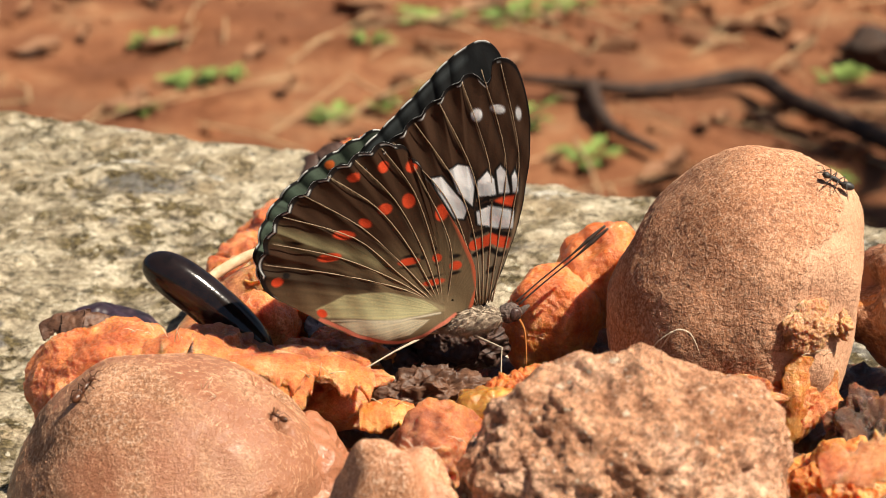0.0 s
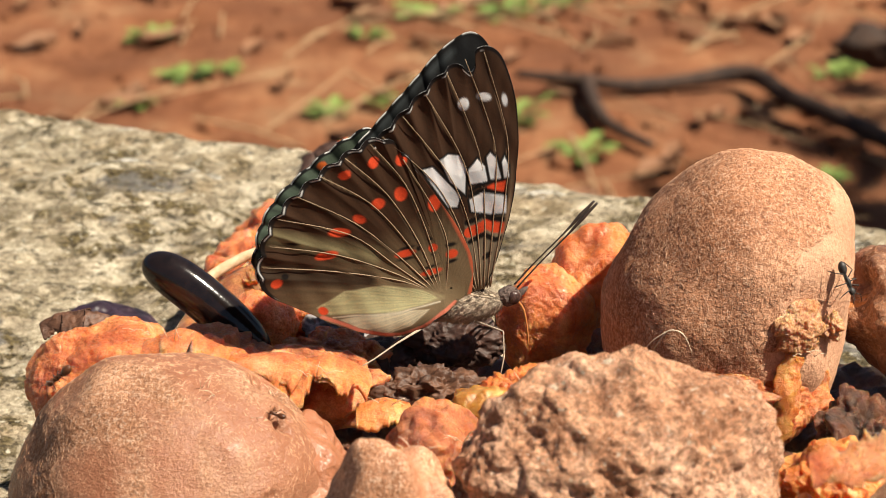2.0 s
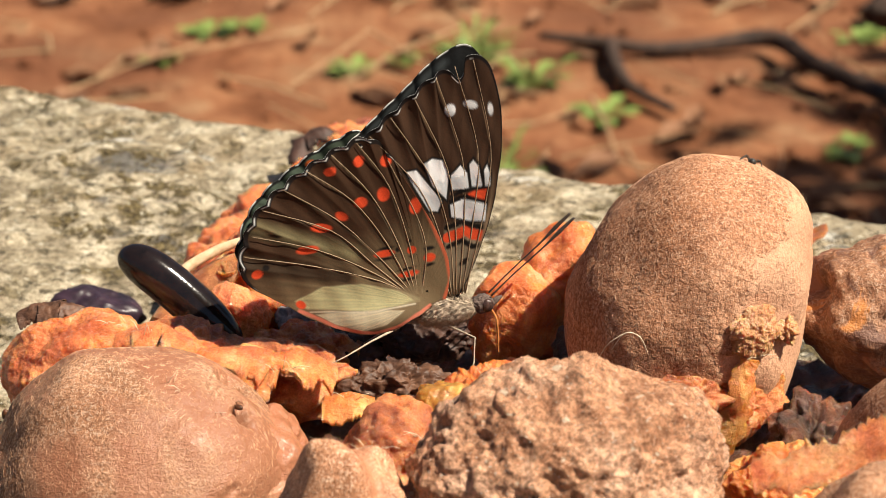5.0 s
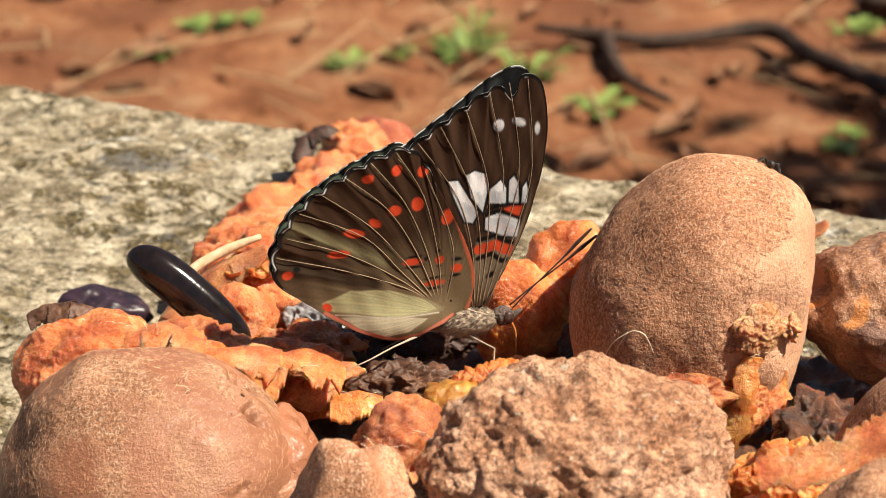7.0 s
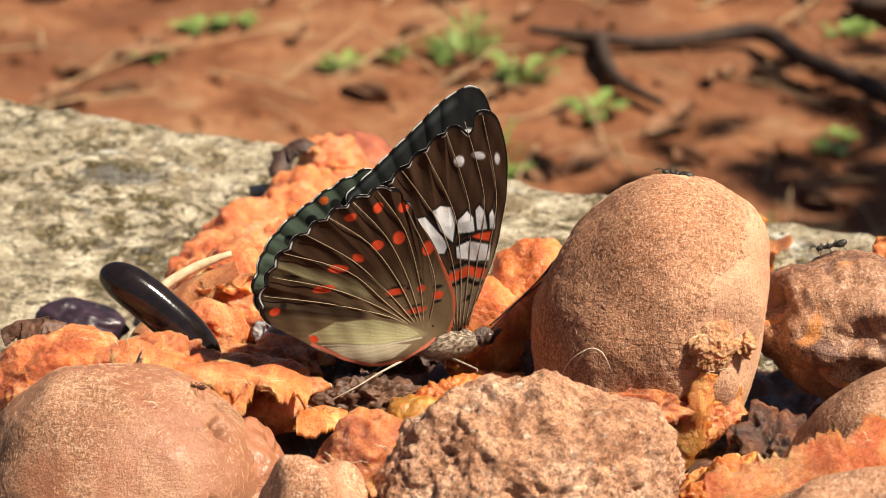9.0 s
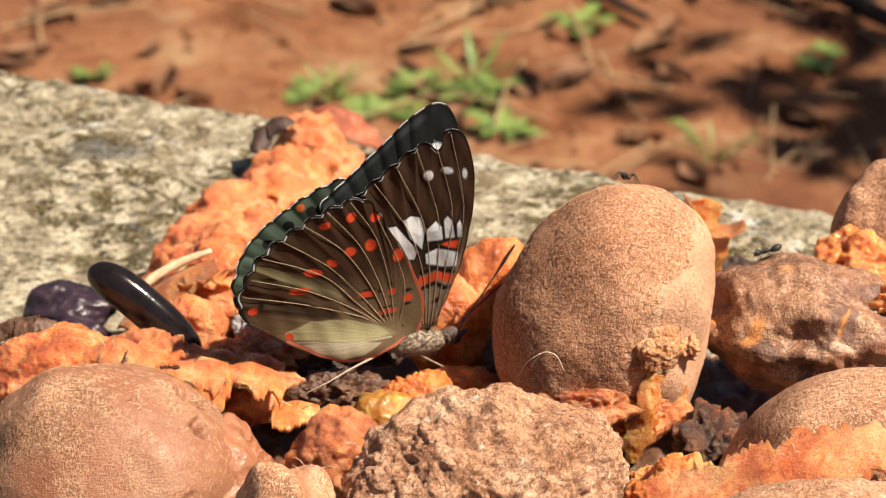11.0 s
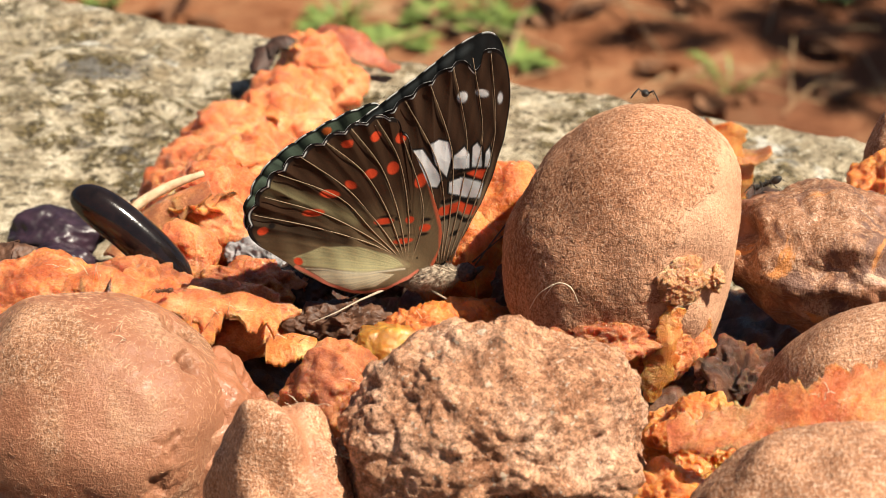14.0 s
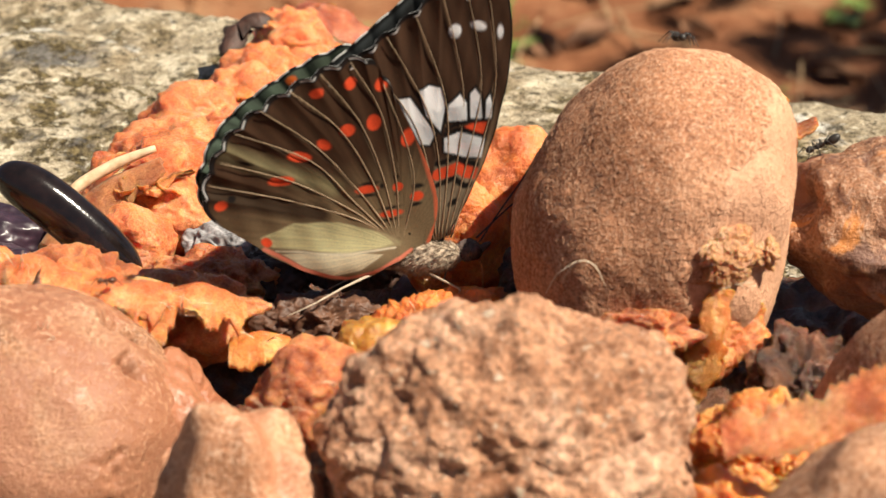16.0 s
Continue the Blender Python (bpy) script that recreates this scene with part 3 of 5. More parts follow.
def fruit(name, at, radii, seed, label, lumps=((1.3, 0.08), (3.0, 0.025)), fine=((7.0, 0.18), (2.2, 0.06), (0.5, 0.03)), material=None, level=7, turn=(0, 0, 0), square=2.0, lean=0.0, hairs=0, dents=()):
    ob = thing(name, *at, label, "fruit", "fruit on the wall")
    bm = blob(radii, seed, lumps, fine, level, turn=turn, square=square, lean=lean)
    for x, y, z, r, deep in dents:
        for v in bm.verts:
            d = (v.co - Vector((x, y, z))).length + 0.7 * noise.noise(v.co / 1.2)
            if d < 2.2 * r:
                v.co -= v.co.normalized() * deep * math.exp(-(d / r) ** 4)
    coat = scurf(bm, hairs, seed + 70) if hairs else None
    part("skin", bm, material or SKIN, ob)
    if coat:
        part("scurf", coat, FUZZ, ob, "short pale scurf fibres")
    return ob


def lump(at, radii, seed, material, label, name="pulp_lump", lumps=((1.6, 0.26), (3.4, 0.15)), fine=((3.4, 0.55), (2.2, 0.42, True), (0.9, 0.16, True), (0.5, 0.10)), level=6, turn=(0, 0, 0)):
    ob = tagged(part(name, blob(radii, seed, lumps, fine, level, turn=turn), material), label, "pulp" if "pulp" in name else "peel", "pulp and peel on the wall")
    ob.matrix_world = pose(*[c * MM for c in at])
    return ob


def strip(at, spine, widths, bend, seed, material, label, name="torn_pulp", **more):
    ob = tagged(part(name, peel(spine, widths, bend, seed, **more), material), label, "pulp" if "pulp" in name else "peel", "pulp and peel on the wall")
    ob.matrix_world = pose(*[c * MM for c in at])
    return ob


def pulp_bed():
    """The crushed, browned mass that lies under and between the fruit."""
    bm = bmesh.new()
    step, nx, ny = 1.1, 132, 112
    grid = []
    for j in range(ny + 1):
        row = []
        for i in range(nx + 1):
            x, y = -54 + i * step, -92 + j * step
            p = Vector((x, y, 0))
            e = min((x + 54) / 9, (91 - x) / 9, (y + 92) / 9, (31 - y) / 12)
            e = max(0.0, min(1.0, e + 0.35 * noise.noise(p / 8)))
            h = 15 + 4.5 * noise.fractal(p / 13, 0.8, 2.1, 5) + 1.2 * noise.fractal(p / 2.5 + Vector((3, 3, 3)), 0.8, 2, 3)
            row.append(bm.verts.new((x, y, -0.5 + e ** 0.5 * h)))
        grid.append(row)
    for a, b in zip(grid, grid[1:]):
        for i in range(nx):
            bm.faces.new((a[i], a[i + 1], b[i + 1], b[i]))
    low = [bm.verts.new((x, y, -2)) for x, y in ((-54, -92), (-54 + nx * step, -92), (-54 + nx * step, -92 + ny * step), (-54, -92 + ny * step))]
    bm.faces.new(low[::-1])
    return tagged(part("pulp_bed", bm, PULP_DARK), "dark wet mass of crushed rotting fruit", "pulp")


pulp_bed()
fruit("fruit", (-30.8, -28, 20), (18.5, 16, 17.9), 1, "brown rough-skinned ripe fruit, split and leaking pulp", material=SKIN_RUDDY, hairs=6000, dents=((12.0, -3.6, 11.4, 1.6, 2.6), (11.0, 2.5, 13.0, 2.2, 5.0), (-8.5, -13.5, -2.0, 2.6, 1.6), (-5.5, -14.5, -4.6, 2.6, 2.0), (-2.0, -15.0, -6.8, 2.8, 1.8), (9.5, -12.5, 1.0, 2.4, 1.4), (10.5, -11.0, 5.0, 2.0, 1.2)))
fruit("fruit", (-16.5, -26.5, 17), (8.2, 10, 12.5), 2, "crushed brown fruit with wet bruised skin", ((1.5, 0.14), (4, 0.07)), ((4.0, 0.45), (1.5, 0.07)), SKIN_WET, dents=((-2.4, -4.4, 12.0, 2.4, 5.0), (6.5, 3.0, 9.5, 3.0, 4.0)))
right_fruit = fruit("fruit", (35.2, -5.5, 35.4), (15.2, 16.0, 19.2), 3, "round brown scurfy fruit standing on torn pulp", ((1.1, 0.06), (2.4, 0.05)), material=SKIN_RUBBED, square=2.08, lean=0.23, hairs=7000)
fruit("fruit", (70, -39, 27), (21, 16, 19), 4, "smooth brown fruit with dark flecks", level=6, hairs=2500)
front_fruit = fruit("fruit", (59, -69, 34.5), (19.5, 12.5, 14.5), 5, "peeled brown fruit with an orange torn edge", ((1.4, 0.10), (3.5, 0.06)), hairs=2500)
wrinkled = fruit("fruit", (66, -3, 32.5), (16, 11.5, 9.5), 6, "wrinkled rotting brown fruit", ((1.5, 0.16), (3.2, 0.12)), ((3.8, 0.8), (1.3, 0.16)), SKIN_DARK, turn=(0, 8, -8), level=6)
fruit("fruit", (-5, -56, 27), (8.5, 8, 15), 7, "small pointed pale brown fruit, bruised and shiny", ((1.5, 0.18), (3, 0.10)), material=SKIN_PALE, level=6, hairs=500)
far_fruit = fruit("fruit", (80, 24, 30), (8.5, 9, 15), 8, "upright brown fruit half with orange flesh", ((1.5, 0.12), (3.5, 0.06)), level=6)
part("flesh", blob((8, 6, 9), 18, ((2, 0.2),), ((1.8, 0.6),), 5, at=(-1, -5, -9)), PULP, far_fruit, "wet orange flesh")

# the split left fruit: flesh behind it, a dried crust, and the torn ridge above the hole
lump((-39.5, -11, 25.5), (10.5, 9, 9.5), 50, PULP, "wet torn orange flesh of a split fruit", level=7, lumps=((1.4, 0.18), (3.0, 0.07)), fine=((3.4, 0.4), (0.9, 0.2), (0.45, 0.1)))
lump((-29, -6, 25), (8, 7, 6.5), 51, PULP_BROWN, "browned torn flesh of a split fruit")
strip((-45, -7.5, 34.2), [(-4.5, 0, -1.0), (-1.5, 0.4, 0.4), (1.5, 0, 0.9), (4.5, 0.6, 0.0)], [1.4, 2.2, 2.0, 1.0], 0.7, 52, HUSK_BROWN, "dried dark crust of peel", "dried_peel", thick=0.6, jag=2.6, lump=1.5)
strip((-31.5, -15.0, 34.0), [(-5, -1.0, -0.5), (-2, -0.6, 1.2), (2, -0.4, 1.4), (6, -0.4, -0.8)], [2.2, 3.4, 3.8, 3.0], 0.6, 53, PULP, "torn orange fruit pulp with a ragged edge", thick=1.4, jag=1.8, n=110, m=60, lump=0.8)
strip((-22.5, -15.8, 32.6), [(-6, 0.2, 0.6), (-2.5, -0.6, -0.2), (2, -0.6, 0.4), (6.5, 0.2, -0.4)], [3.0, 4.4, 4.6, 3.4], 0.5, 153, PULP, "torn orange fruit pulp with a ragged edge", thick=1.2, jag=2.0, n=110, m=60, lump=0.8)
strip((-14.5, -14.6, 31.2), [(-6, 0, 1.0), (-2, -0.8, 0.6), (2.5, 0, 0.2), (6, 1.4, -1.8)], [3.2, 4.6, 4.4, 2.0], 0.42, 154, PULP_EDGE, "torn orange fruit pulp with a ragged edge", thick=1.0, jag=2.2, n=110, m=60, lump=0.8)
strip((-20, -20.0, 30.6), [(-5, 0.4, -0.4), (-1, 0, 0.4), (4, 0.6, -0.2)], [1.6, 2.2, 1.4], 1.0, 155, PULP_EDGE, "hanging shred of orange pulp", thick=0.8, jag=2.0, n=60, m=36, lump=0.8)
lump((-28, -13, 27), (8, 5, 6), 54, PULP, "soft orange pulp under a torn ridge")
lump((-15, -9, 24.5), (8, 4.5, 5), 55, PULP_BROWN, "browned pulp under a torn ridge")
strip((-6.6, -15.5, 26.2), [(-3.4, -1, 0.2), (0, -1.2, 0.8), (3.2, -0.6, 0.4)], [2.3, 2.6, 1.8], 0.5, 56, PULP_YELLOW, "small torn flake of yellow pulp", thick=1.3, jag=1.5, lump=0.7)
lump((-0.4, -24, 22.6), (6.6, 6, 7.0), 57, PULP_BROWN, "browned fuzzy lump of fruit pulp", fine=((1.6, 0.3), (0.5, 0.16)))
lump((5.6, -15.5, 24.5), (4.8, 4, 3.6), 58, JELLY, "glassy yellow-green jelly of rotting pulp", lumps=((1.6, 0.2), (3.0, 0.1)), fine=((1.8, 0.25),), level=6)
lump((10.5, -11, 22.8), (6.5, 6, 5.5), 59, PULP_WET, "glistening orange jelly of rotting pulp", fine=((0.9, 0.6),))
lump((15.0, 8.5, 24.5), (7.2, 5.5, 9.0), 60, PULP_WET, "wet orange fruit pulp", level=7, lumps=((1.3, 0.18), (2.6, 0.08)), fine=((2.6, 0.3), (0.8, 0.10)))
lump((21.5, 12.5, 28.5), (6.8, 6, 9.0), 61, PULP_WET, "wet orange fruit pulp against a fruit", level=7, lumps=((1.3, 0.20), (2.6, 0.10)), fine=((2.6, 0.3), (0.8, 0.10)))
lump((16.0, -5.5, 22.0), (6.0, 4.5, 4.6), 161, PULP_WET, "glistening orange pulp with juice on it", level=6, lumps=((1.3, 0.22), (3.2, 0.12)), fine=((1.4, 0.4), (0.5, 0.14)))
# dark lump that puts the gap's shade under the round fruit into colour
lump((27, 0, 22), (9, 6, 7), 62, PULP_DARK, "dark pulp standing in for shade under a fruit")
lump((-1.5, -9.0, 24.6), (6.2, 3.0, 2.6), 63, HUSK_BROWN, "dark wrinkled scrap of dried peel", "dried_peel", lumps=((1.6, 0.3), (3.4, 0.25)), fine=((1.8, 0.7, True), (0.7, 0.2)))
lump((-8, 3.5, 22.5), (5.5, 4, 3.4), 64, HUSK_DARK, "black rotting scrap of peel", "dried_peel")
lump((-13.5, 9, 24.0), (4.5, 4, 3.6), 65, MOULD, "grey-black mouldy scrap of peel", "dried_peel")
lump((2, 4, 25.5), (6, 4, 3), 66, HUSK_DARK, "black rotting scrap of peel", "dried_peel")

lump((-23.4, 6.0, 26.4), (4.6, 3.6, 4.8), 166, PULP_PALE, "soft orange flesh between seed and hull", lumps=((1.4, 0.2), (3, 0.08)), fine=((2.4, 0.3), (0.8, 0.16)))

# under and beside the round fruit
strip((40.0, -21.5, 28.0), [(2.0, 0.6, 7.0), (1.2, 0, 3.5), (0.2, -0.6, -1), (-0.8, -1, -6.0)], [0.9, 1.6, 1.8, 0.7], 0.25, 67, PULP_YELLOW, "hanging tongue of yellow-orange pulp", ref=(0, -1, 0), thick=0.7, jag=2.0, lump=0.9)
lump((33.5, -19.5, 29.5), (7, 3.2, 3.2), 68, PULP_BROWN, "torn orange-brown peel under a fruit")
lump((40, -16, 27), (7, 5, 5.5), 69, PULP, "orange pulp under a fruit")
part("flesh_patch", blob((3.3, 1.2, 3.5), 70, ((1.8, 0.2), (4, 0.15)), ((1.2, 0.35), (0.45, 0.16)), 6, at=(7.2, -14.0, 2.6), turn=(0, 0, 28)), CRUMB, right_fruit, "crumbly pale orange flesh")
part("flesh_patch", blob((1.5, 1.3, 1.6), 71, ((1.6, 0.25),), ((0.7, 0.6),), 5, at=(11.4, -11.2, 1.6)), CRUMB, right_fruit, "crumbly pale orange flesh")
lump((50, -23, 25), (5, 4.5, 5.4), 72, PULP_DARK, "wet dark brown pulp with a pointed tip", lumps=((1.6, 0.4), (4, 0.25)))
lump((44, -40, 27), (7, 6.5, 6), 73, PULP_YELLOW, "wet orange-yellow pulp beside a stone", level=7)
sheet = part("torn_peel", peel([(-13, 1.5, -3.8), (-7, 0.6, -2.0), (-1, 0, 0.2), (5, 0, 2.2), (13, 0.5, 3.4), (23, 1.0, 3.0)], [2.0, 3.2, 3.6, 3.8, 3.4, 3.0], 0.16, 74, thick=0.7, jag=2.2, n=150, m=50, lump=0.8, ref=(0.05, -0.70, 0.70)), PULP, front_fruit, "torn sheet of orange peel")
sheet.location = Vector((-8.0, 11.0, 8.7)) * MM
part("flesh_patch", blob((6.5, 2.4, 3.2), 174, ((1.8, 0.25), (4, 0.15)), ((1.6, 0.4, True), (0.5, 0.14)), 6, at=(10.5, -7.0, -3.5), turn=(0, 14, 24)), PULP, wrinkled, "wet orange flesh under the split skin")
part("flesh_patch", blob((3.2, 2.0, 2.6), 175, ((1.8, 0.25), (4, 0.15)), ((1.4, 0.4, True), (0.5, 0.14)), 5, at=(9.5, -4.0, 6.4)), PULP_YELLOW, wrinkled, "yellow-orange torn flesh")
lump((38.5, -57, 30), (5, 5, 5), 75, PULP_YELLOW, "wet orange-yellow pulp beside a stone")
lump((33.5, -62, 30.0), (2.6, 2.2, 2.2), 76, SEED, "black wet seed fragment", "seed_peel", lumps=((2, 0.1),), fine=(), level=5)
lump((4, -50, 27), (5, 4.5, 6.5), 77, PULP_YELLOW, "pale orange pulp between the stones", level=6)
lump((74, 10, 36), (6.5, 5, 5), 78, PULP_YELLOW, "yellow-orange torn flesh of a rotting fruit")
lump((79, -6, 31), (5, 4, 3), 79, PULP, "orange torn flesh of a rotting fruit")
strip((59.5, 66, 12), [(-4.5, 0, 7.5), (-2.5, 0, 4), (1, 0, 2.0), (5.2, 0, 3.0)], [3.2, 3.6, 3.0, 1.2], 0.2, 80, PEEL_ORANGE, "curled scrap of orange-brown peel", "scrap_of_peel", thick=0.8, jag=1.0, lump=0.9)

strip((57.5, 65, 10.5), [(-1.5, 0, 9), (-0.4, -0.5, 5), (1.0, -0.6, 0), (1.6, 0, -5)], [2.2, 3.6, 3.2, 1.6], 0.3, 81, PULP_YELLOW, "standing scrap of orange peel", "scrap_of_peel", ref=(0, -1, 0), thick=0.7, jag=1.4, lump=0.8)

# the trail of pulp that leads back over the wall
lump((-13, 1, 24), (6.5, 4.5, 3.4), 67, PULP_BROWN, "browned peel under the butterfly", "scrap_of_peel")
TRAIL = [(-20.5, 18, 25, 9.0), (-25.5, 23, 20, 8.0), (-20, 30, 15, 8.5), (-27.5, 41, 14, 8.0), (-22, 52, 12, 8.5), (-27, 63, 9, 8), (-20, 68, 8, 8), (-24.5, 77, 8, 8), (-17, 86, 7, 8), (-17, 98, 6, 7.5), (-11, 108, 5.5, 7), (-14, 119, 5, 6)]
for i, (x, y, z, r) in enumerate(TRAIL):
    lump((x, y, z), (r, r, r * 0.85), 90 + i, PULP_PALE if i % 3 else PULP, "soft orange fruit pulp smeared along the wall", level=6 if i < 5 else 5)
for i, (x, y, z, r) in enumerate([(-20, 20, 9, 9), (-22, 38, 6, 9)]):
    lump((x, y, z), (r, r, r), 110 + i, PULP_BROWN, "browned fruit pulp lying on the wall", level=5)
rng = random.Random(77)
for i in range(16):
    x, y, z, r = TRAIL[i % len(TRAIL)]
    a, h = rng.uniform(0, 6.28), rng.uniform(0.35, 1.0)
    d = Vector((math.cos(a), math.sin(a) * 0.6, 0)) * r * 0.55
    top = Vector((rng.uniform(-0.35, 0.35) * r, -rng.uniform(0.1, 0.6) * r, 0.62 * r))
    strip(tuple(Vector((x, y, z)) + top), [tuple(d * -1 + Vector((0, 0, -0.8))), (0, 0, 0.7 * h), tuple(d * 0.6 + Vector((0, -0.4, 1.1 * h))), tuple(d * 1.1 + Vector((0, 0, 0.2 + h)))], [1.2, r * 0.34, r * 0.36, 0.9], rng.uniform(-0.3, 0.5), 400 + i, PULP_PALE if i % 4 else PULP_EDGE, "torn flake of soft orange pulp", thick=0.9, jag=2.4, n=36, m=22, lump=1.3)
strip((-7, 127, 4), [(-6, 2, 3), (-2, 0, 4.6), (4, -3, 1.5), (9, -6, -0.5)], [3, 4.4, 3.6, 1.6], 0.4, 121, PULP_RED, "curled red-brown peel on the wall's edge", "scrap_of_peel", thick=0.9, jag=0.9, lump=1.2)
strip((-20, 117, 5), [(-3.5, -5, 0.5), (-2.2, 0, 4), (1.5, 1.0, 5), (4.5, 0.5, 3.6)], [1.6, 2.4, 2.2, 1.0], 0.5, 122, HUSK_DARK, "black curled husk on the wall", "scrap_of_peel", thick=0.9, jag=0.9, lump=0.6)
lump((-50, 48, 5), (7.5, 5, 4.6), 123, PURPLE, "shiny dark purple shrivelled skin on the wall", "dried_peel", lumps=((1.4, 0.22), (3.0, 0.12)), fine=((4.0, 0.4),))
lump((-47, 41, 4), (5.5, 4, 3.6), 126, PURPLE, "shiny dark purple shrivelled skin on the wall", "dried_peel", lumps=((1.4, 0.22), (3.0, 0.12)), fine=((4.0, 0.4),))
# low dark lump that darkens the left of the wall's top
lump((-47, 20, 2.0), (9, 7, 4), 127, PULP_DARK, "low dark lump on the wall", fine=((1.6, 0.8),))
lump((62, 72, 1.5), (9, 6, 2), 124, HUSK_DARK, "black rotted stain of fruit on the wall", "dried_peel", fine=((1.5, 0.8),))
lump((78, 62, 1.5), (8, 6, 2.4), 125, HUSK_DARK, "black rotted stain of fruit on the wall", "dried_peel", fine=((1.5, 0.8),))

def stone_block():
    bm = blob((18.0, 13.8, 14.8), 9, ((1.2, 0.10), (2.3, 0.10), (4.5, 0.05)), ((4.0, 0.6), (2.4, -0.45), (1.2, 0.24), (0.6, 0.15)), 7)
    # a ledge with a deep chip under it, on the side that faces the open
    a, b = Vector((0.5, -13.5, -1.2)), Vector((10.5, -11.5, -3.2))
    for v in bm.verts:
        f = max(0.0, min(1.0, (v.co - a).dot(b - a) / (b - a).length_squared))
        d = (v.co - a.lerp(b, f)).length + 0.8 * noise.noise(v.co / 1.5)
        v.co -= v.co.normalized() * 6.0 * math.exp(-(d / 2.2) ** 2)
        e = (v.co - Vector((5.5, -13.0, 2.4))).length
        v.co += Vector((0.2, -0.9, 0.3)) * 2.4 * math.exp(-(e / 3.2) ** 2)
    return part("stone", bm, ROCK)


stone = tagged(stone_block(), "rough pitted reddish-brown stone with pale grit", "stone")
stone.matrix_world = pose(0.0194, -0.0505, 0.0341)


def seed_bean(at, length, width, turn, label):
    bm = bmesh.new()
    bmesh.ops.create_uvsphere(bm, u_segments=48, v_segments=48, radius=1)
    for v in bm.verts:
        t = v.co.z
        k = max(0.0, 1 - abs(t) ** 4.6) ** 0.5
        r = math.hypot(v.co.x, v.co.y) or 1
        v.co = Vector((t * length / 2, v.co.y / r * k * width * 0.44, v.co.x / r * k * width / 2 + 0.05 * length * (1 - t * t)))
    ob = part("seed", bm, SEED)
    ob.matrix_world = pose(*[c * MM for c in at], *turn)
    return tagged(ob, label, "seed")


seed_bean((-29.6, 1.0, 31.0), 20.5, 6.0, (0, 39, -14), "glossy black fruit seed lying aslant on pulp")
# the split hull that held the seed
hull = thing("seed_hull", -26.5, 9, 29, "split brown hull with a pale rim beside a seed", "hull")
part("shell", peel([(-7, -3.5, -2.5), (-3.5, 0.5, 0.6), (1, 2.6, 3.2), (6, 3.6, 5.2)], [2.6, 3.4, 3.2, 1.4], 0.8, 131, thick=0.9, jag=0.4, lump=0.4), PEEL_ORANGE, hull)
part("rim", tube([(-5.6, -1.0, 1.2), (-3, 1.5, 2.8), (1, 3.2, 4.6), (5.5, 4.0, 6.2)], [0.5, 0.75, 0.7, 0.4], 8), RIM, hull, "pale woody rim")

for i, pts in enumerate([[(25.2, -21.6, 36.5), (26.6, -22.6, 39.2), (28.4, -22.6, 38.8), (29.6, -22.2, 36.2)], [(23.6, -20.0, 34.0), (24.6, -21.8, 37.2), (26.4, -22.4, 39.0)]]):
    q = tagged(part("pulp_fibre", tube(pts, [0.05, 0.07, 0.07, 0.04][: len(pts)], 5), HAIR), "fine pale plant fibre clinging to a fruit", "fibre")


# ---- ants ----
def ant(name, size, material, label):
    """An ant of about size mm, looking along x; its origin lies between its feet."""
    ob = thing(name, 0, 0, 0, label, "ant", "ants on the fruit")
    k = size / 5.0

    def s(*p):
        return tuple(c * k for c in p)

    part("head", blob(s(0.62, 0.5, 0.45), 1, (), (), 3, at=s(1.9, 0, 0.95)), material, ob)
    part("thorax", blob(s(0.95, 0.34, 0.38), 2, (), (), 3, at=s(0.55, 0, 0.95)), material, ob)
    part("waist", blob(s(0.28, 0.16, 0.3), 3, (), (), 2, at=s(-0.5, 0, 0.85)), material, ob)
    part("gaster", blob(s(1.0, 0.62, 0.6), 4, (), (), 3, at=s(-1.5, 0, 0.95), turn=(0, 10, 0)), material, ob, "banded oval gaster")
    for sg in (-1, 1):
        part("feeler", tube([s(2.2, sg * 0.25, 1.1), s(2.8, sg * 0.8, 1.5), s(3.7, sg * 1.1, 1.0)], [0.07 * k, 0.06 * k, 0.05 * k], 5, smooth=False), material, ob)
        for x0, x1, x2 in ((1.0, 1.5, 2.2), (0.55, 0.5, 0.4), (0.1, -0.8, -2.0)):
            part("leg", tube([s(x0, sg * 0.25, 0.8), s(x1, sg * 1.1, 1.55), s((x1 + x2) / 2, sg * 1.7, 0.7), s(x2, sg * 2.1, 0.0)], [0.1 * k, 0.09 * k, 0.07 * k, 0.05 * k], 5, smooth=False), material, ob)
    return ob


black_ant = ant("ant", 4.3, ANT_BLACK, "black ant crawling over a brown fruit")
other_ant = ant("ant", 4.3, ANT_BLACK, "black ant walking on a rotting fruit")
red_ant = ant("ant", 4.2, ANT_RED, "slender brown ant crawling on a fruit")
hole_ant = ant("ant", 2.8, ANT_RED, "slender brown ant at a hole in the pulp")


def fibre_tuft(x, y, z, count, length, seed):
    """A few hair-fine pale fibres that stand off the torn flesh."""
    rng = random.Random(seed)
    ob = thing("fibre_tuft", x, y, z, "hair-fine pale fibres on torn fruit flesh", "fibre", "fibres on the fruit")
    for i in range(count):
        b = Vector((rng.uniform(-1.6, 1.6), rng.uniform(-0.8, 0.8), -0.4))
        d = Vector((rng.uniform(-1, 1), rng.uniform(-0.9, 0.2), rng.uniform(0.1, 0.9))).normalized() * length * rng.uniform(0.5, 1.1)
        part("fibre", tube([b, b + d * 0.5 + Vector((0, 0, 0.25)), b + d], [0.05, 0.04, 0.02], 4, smooth=False), HAIR, ob)


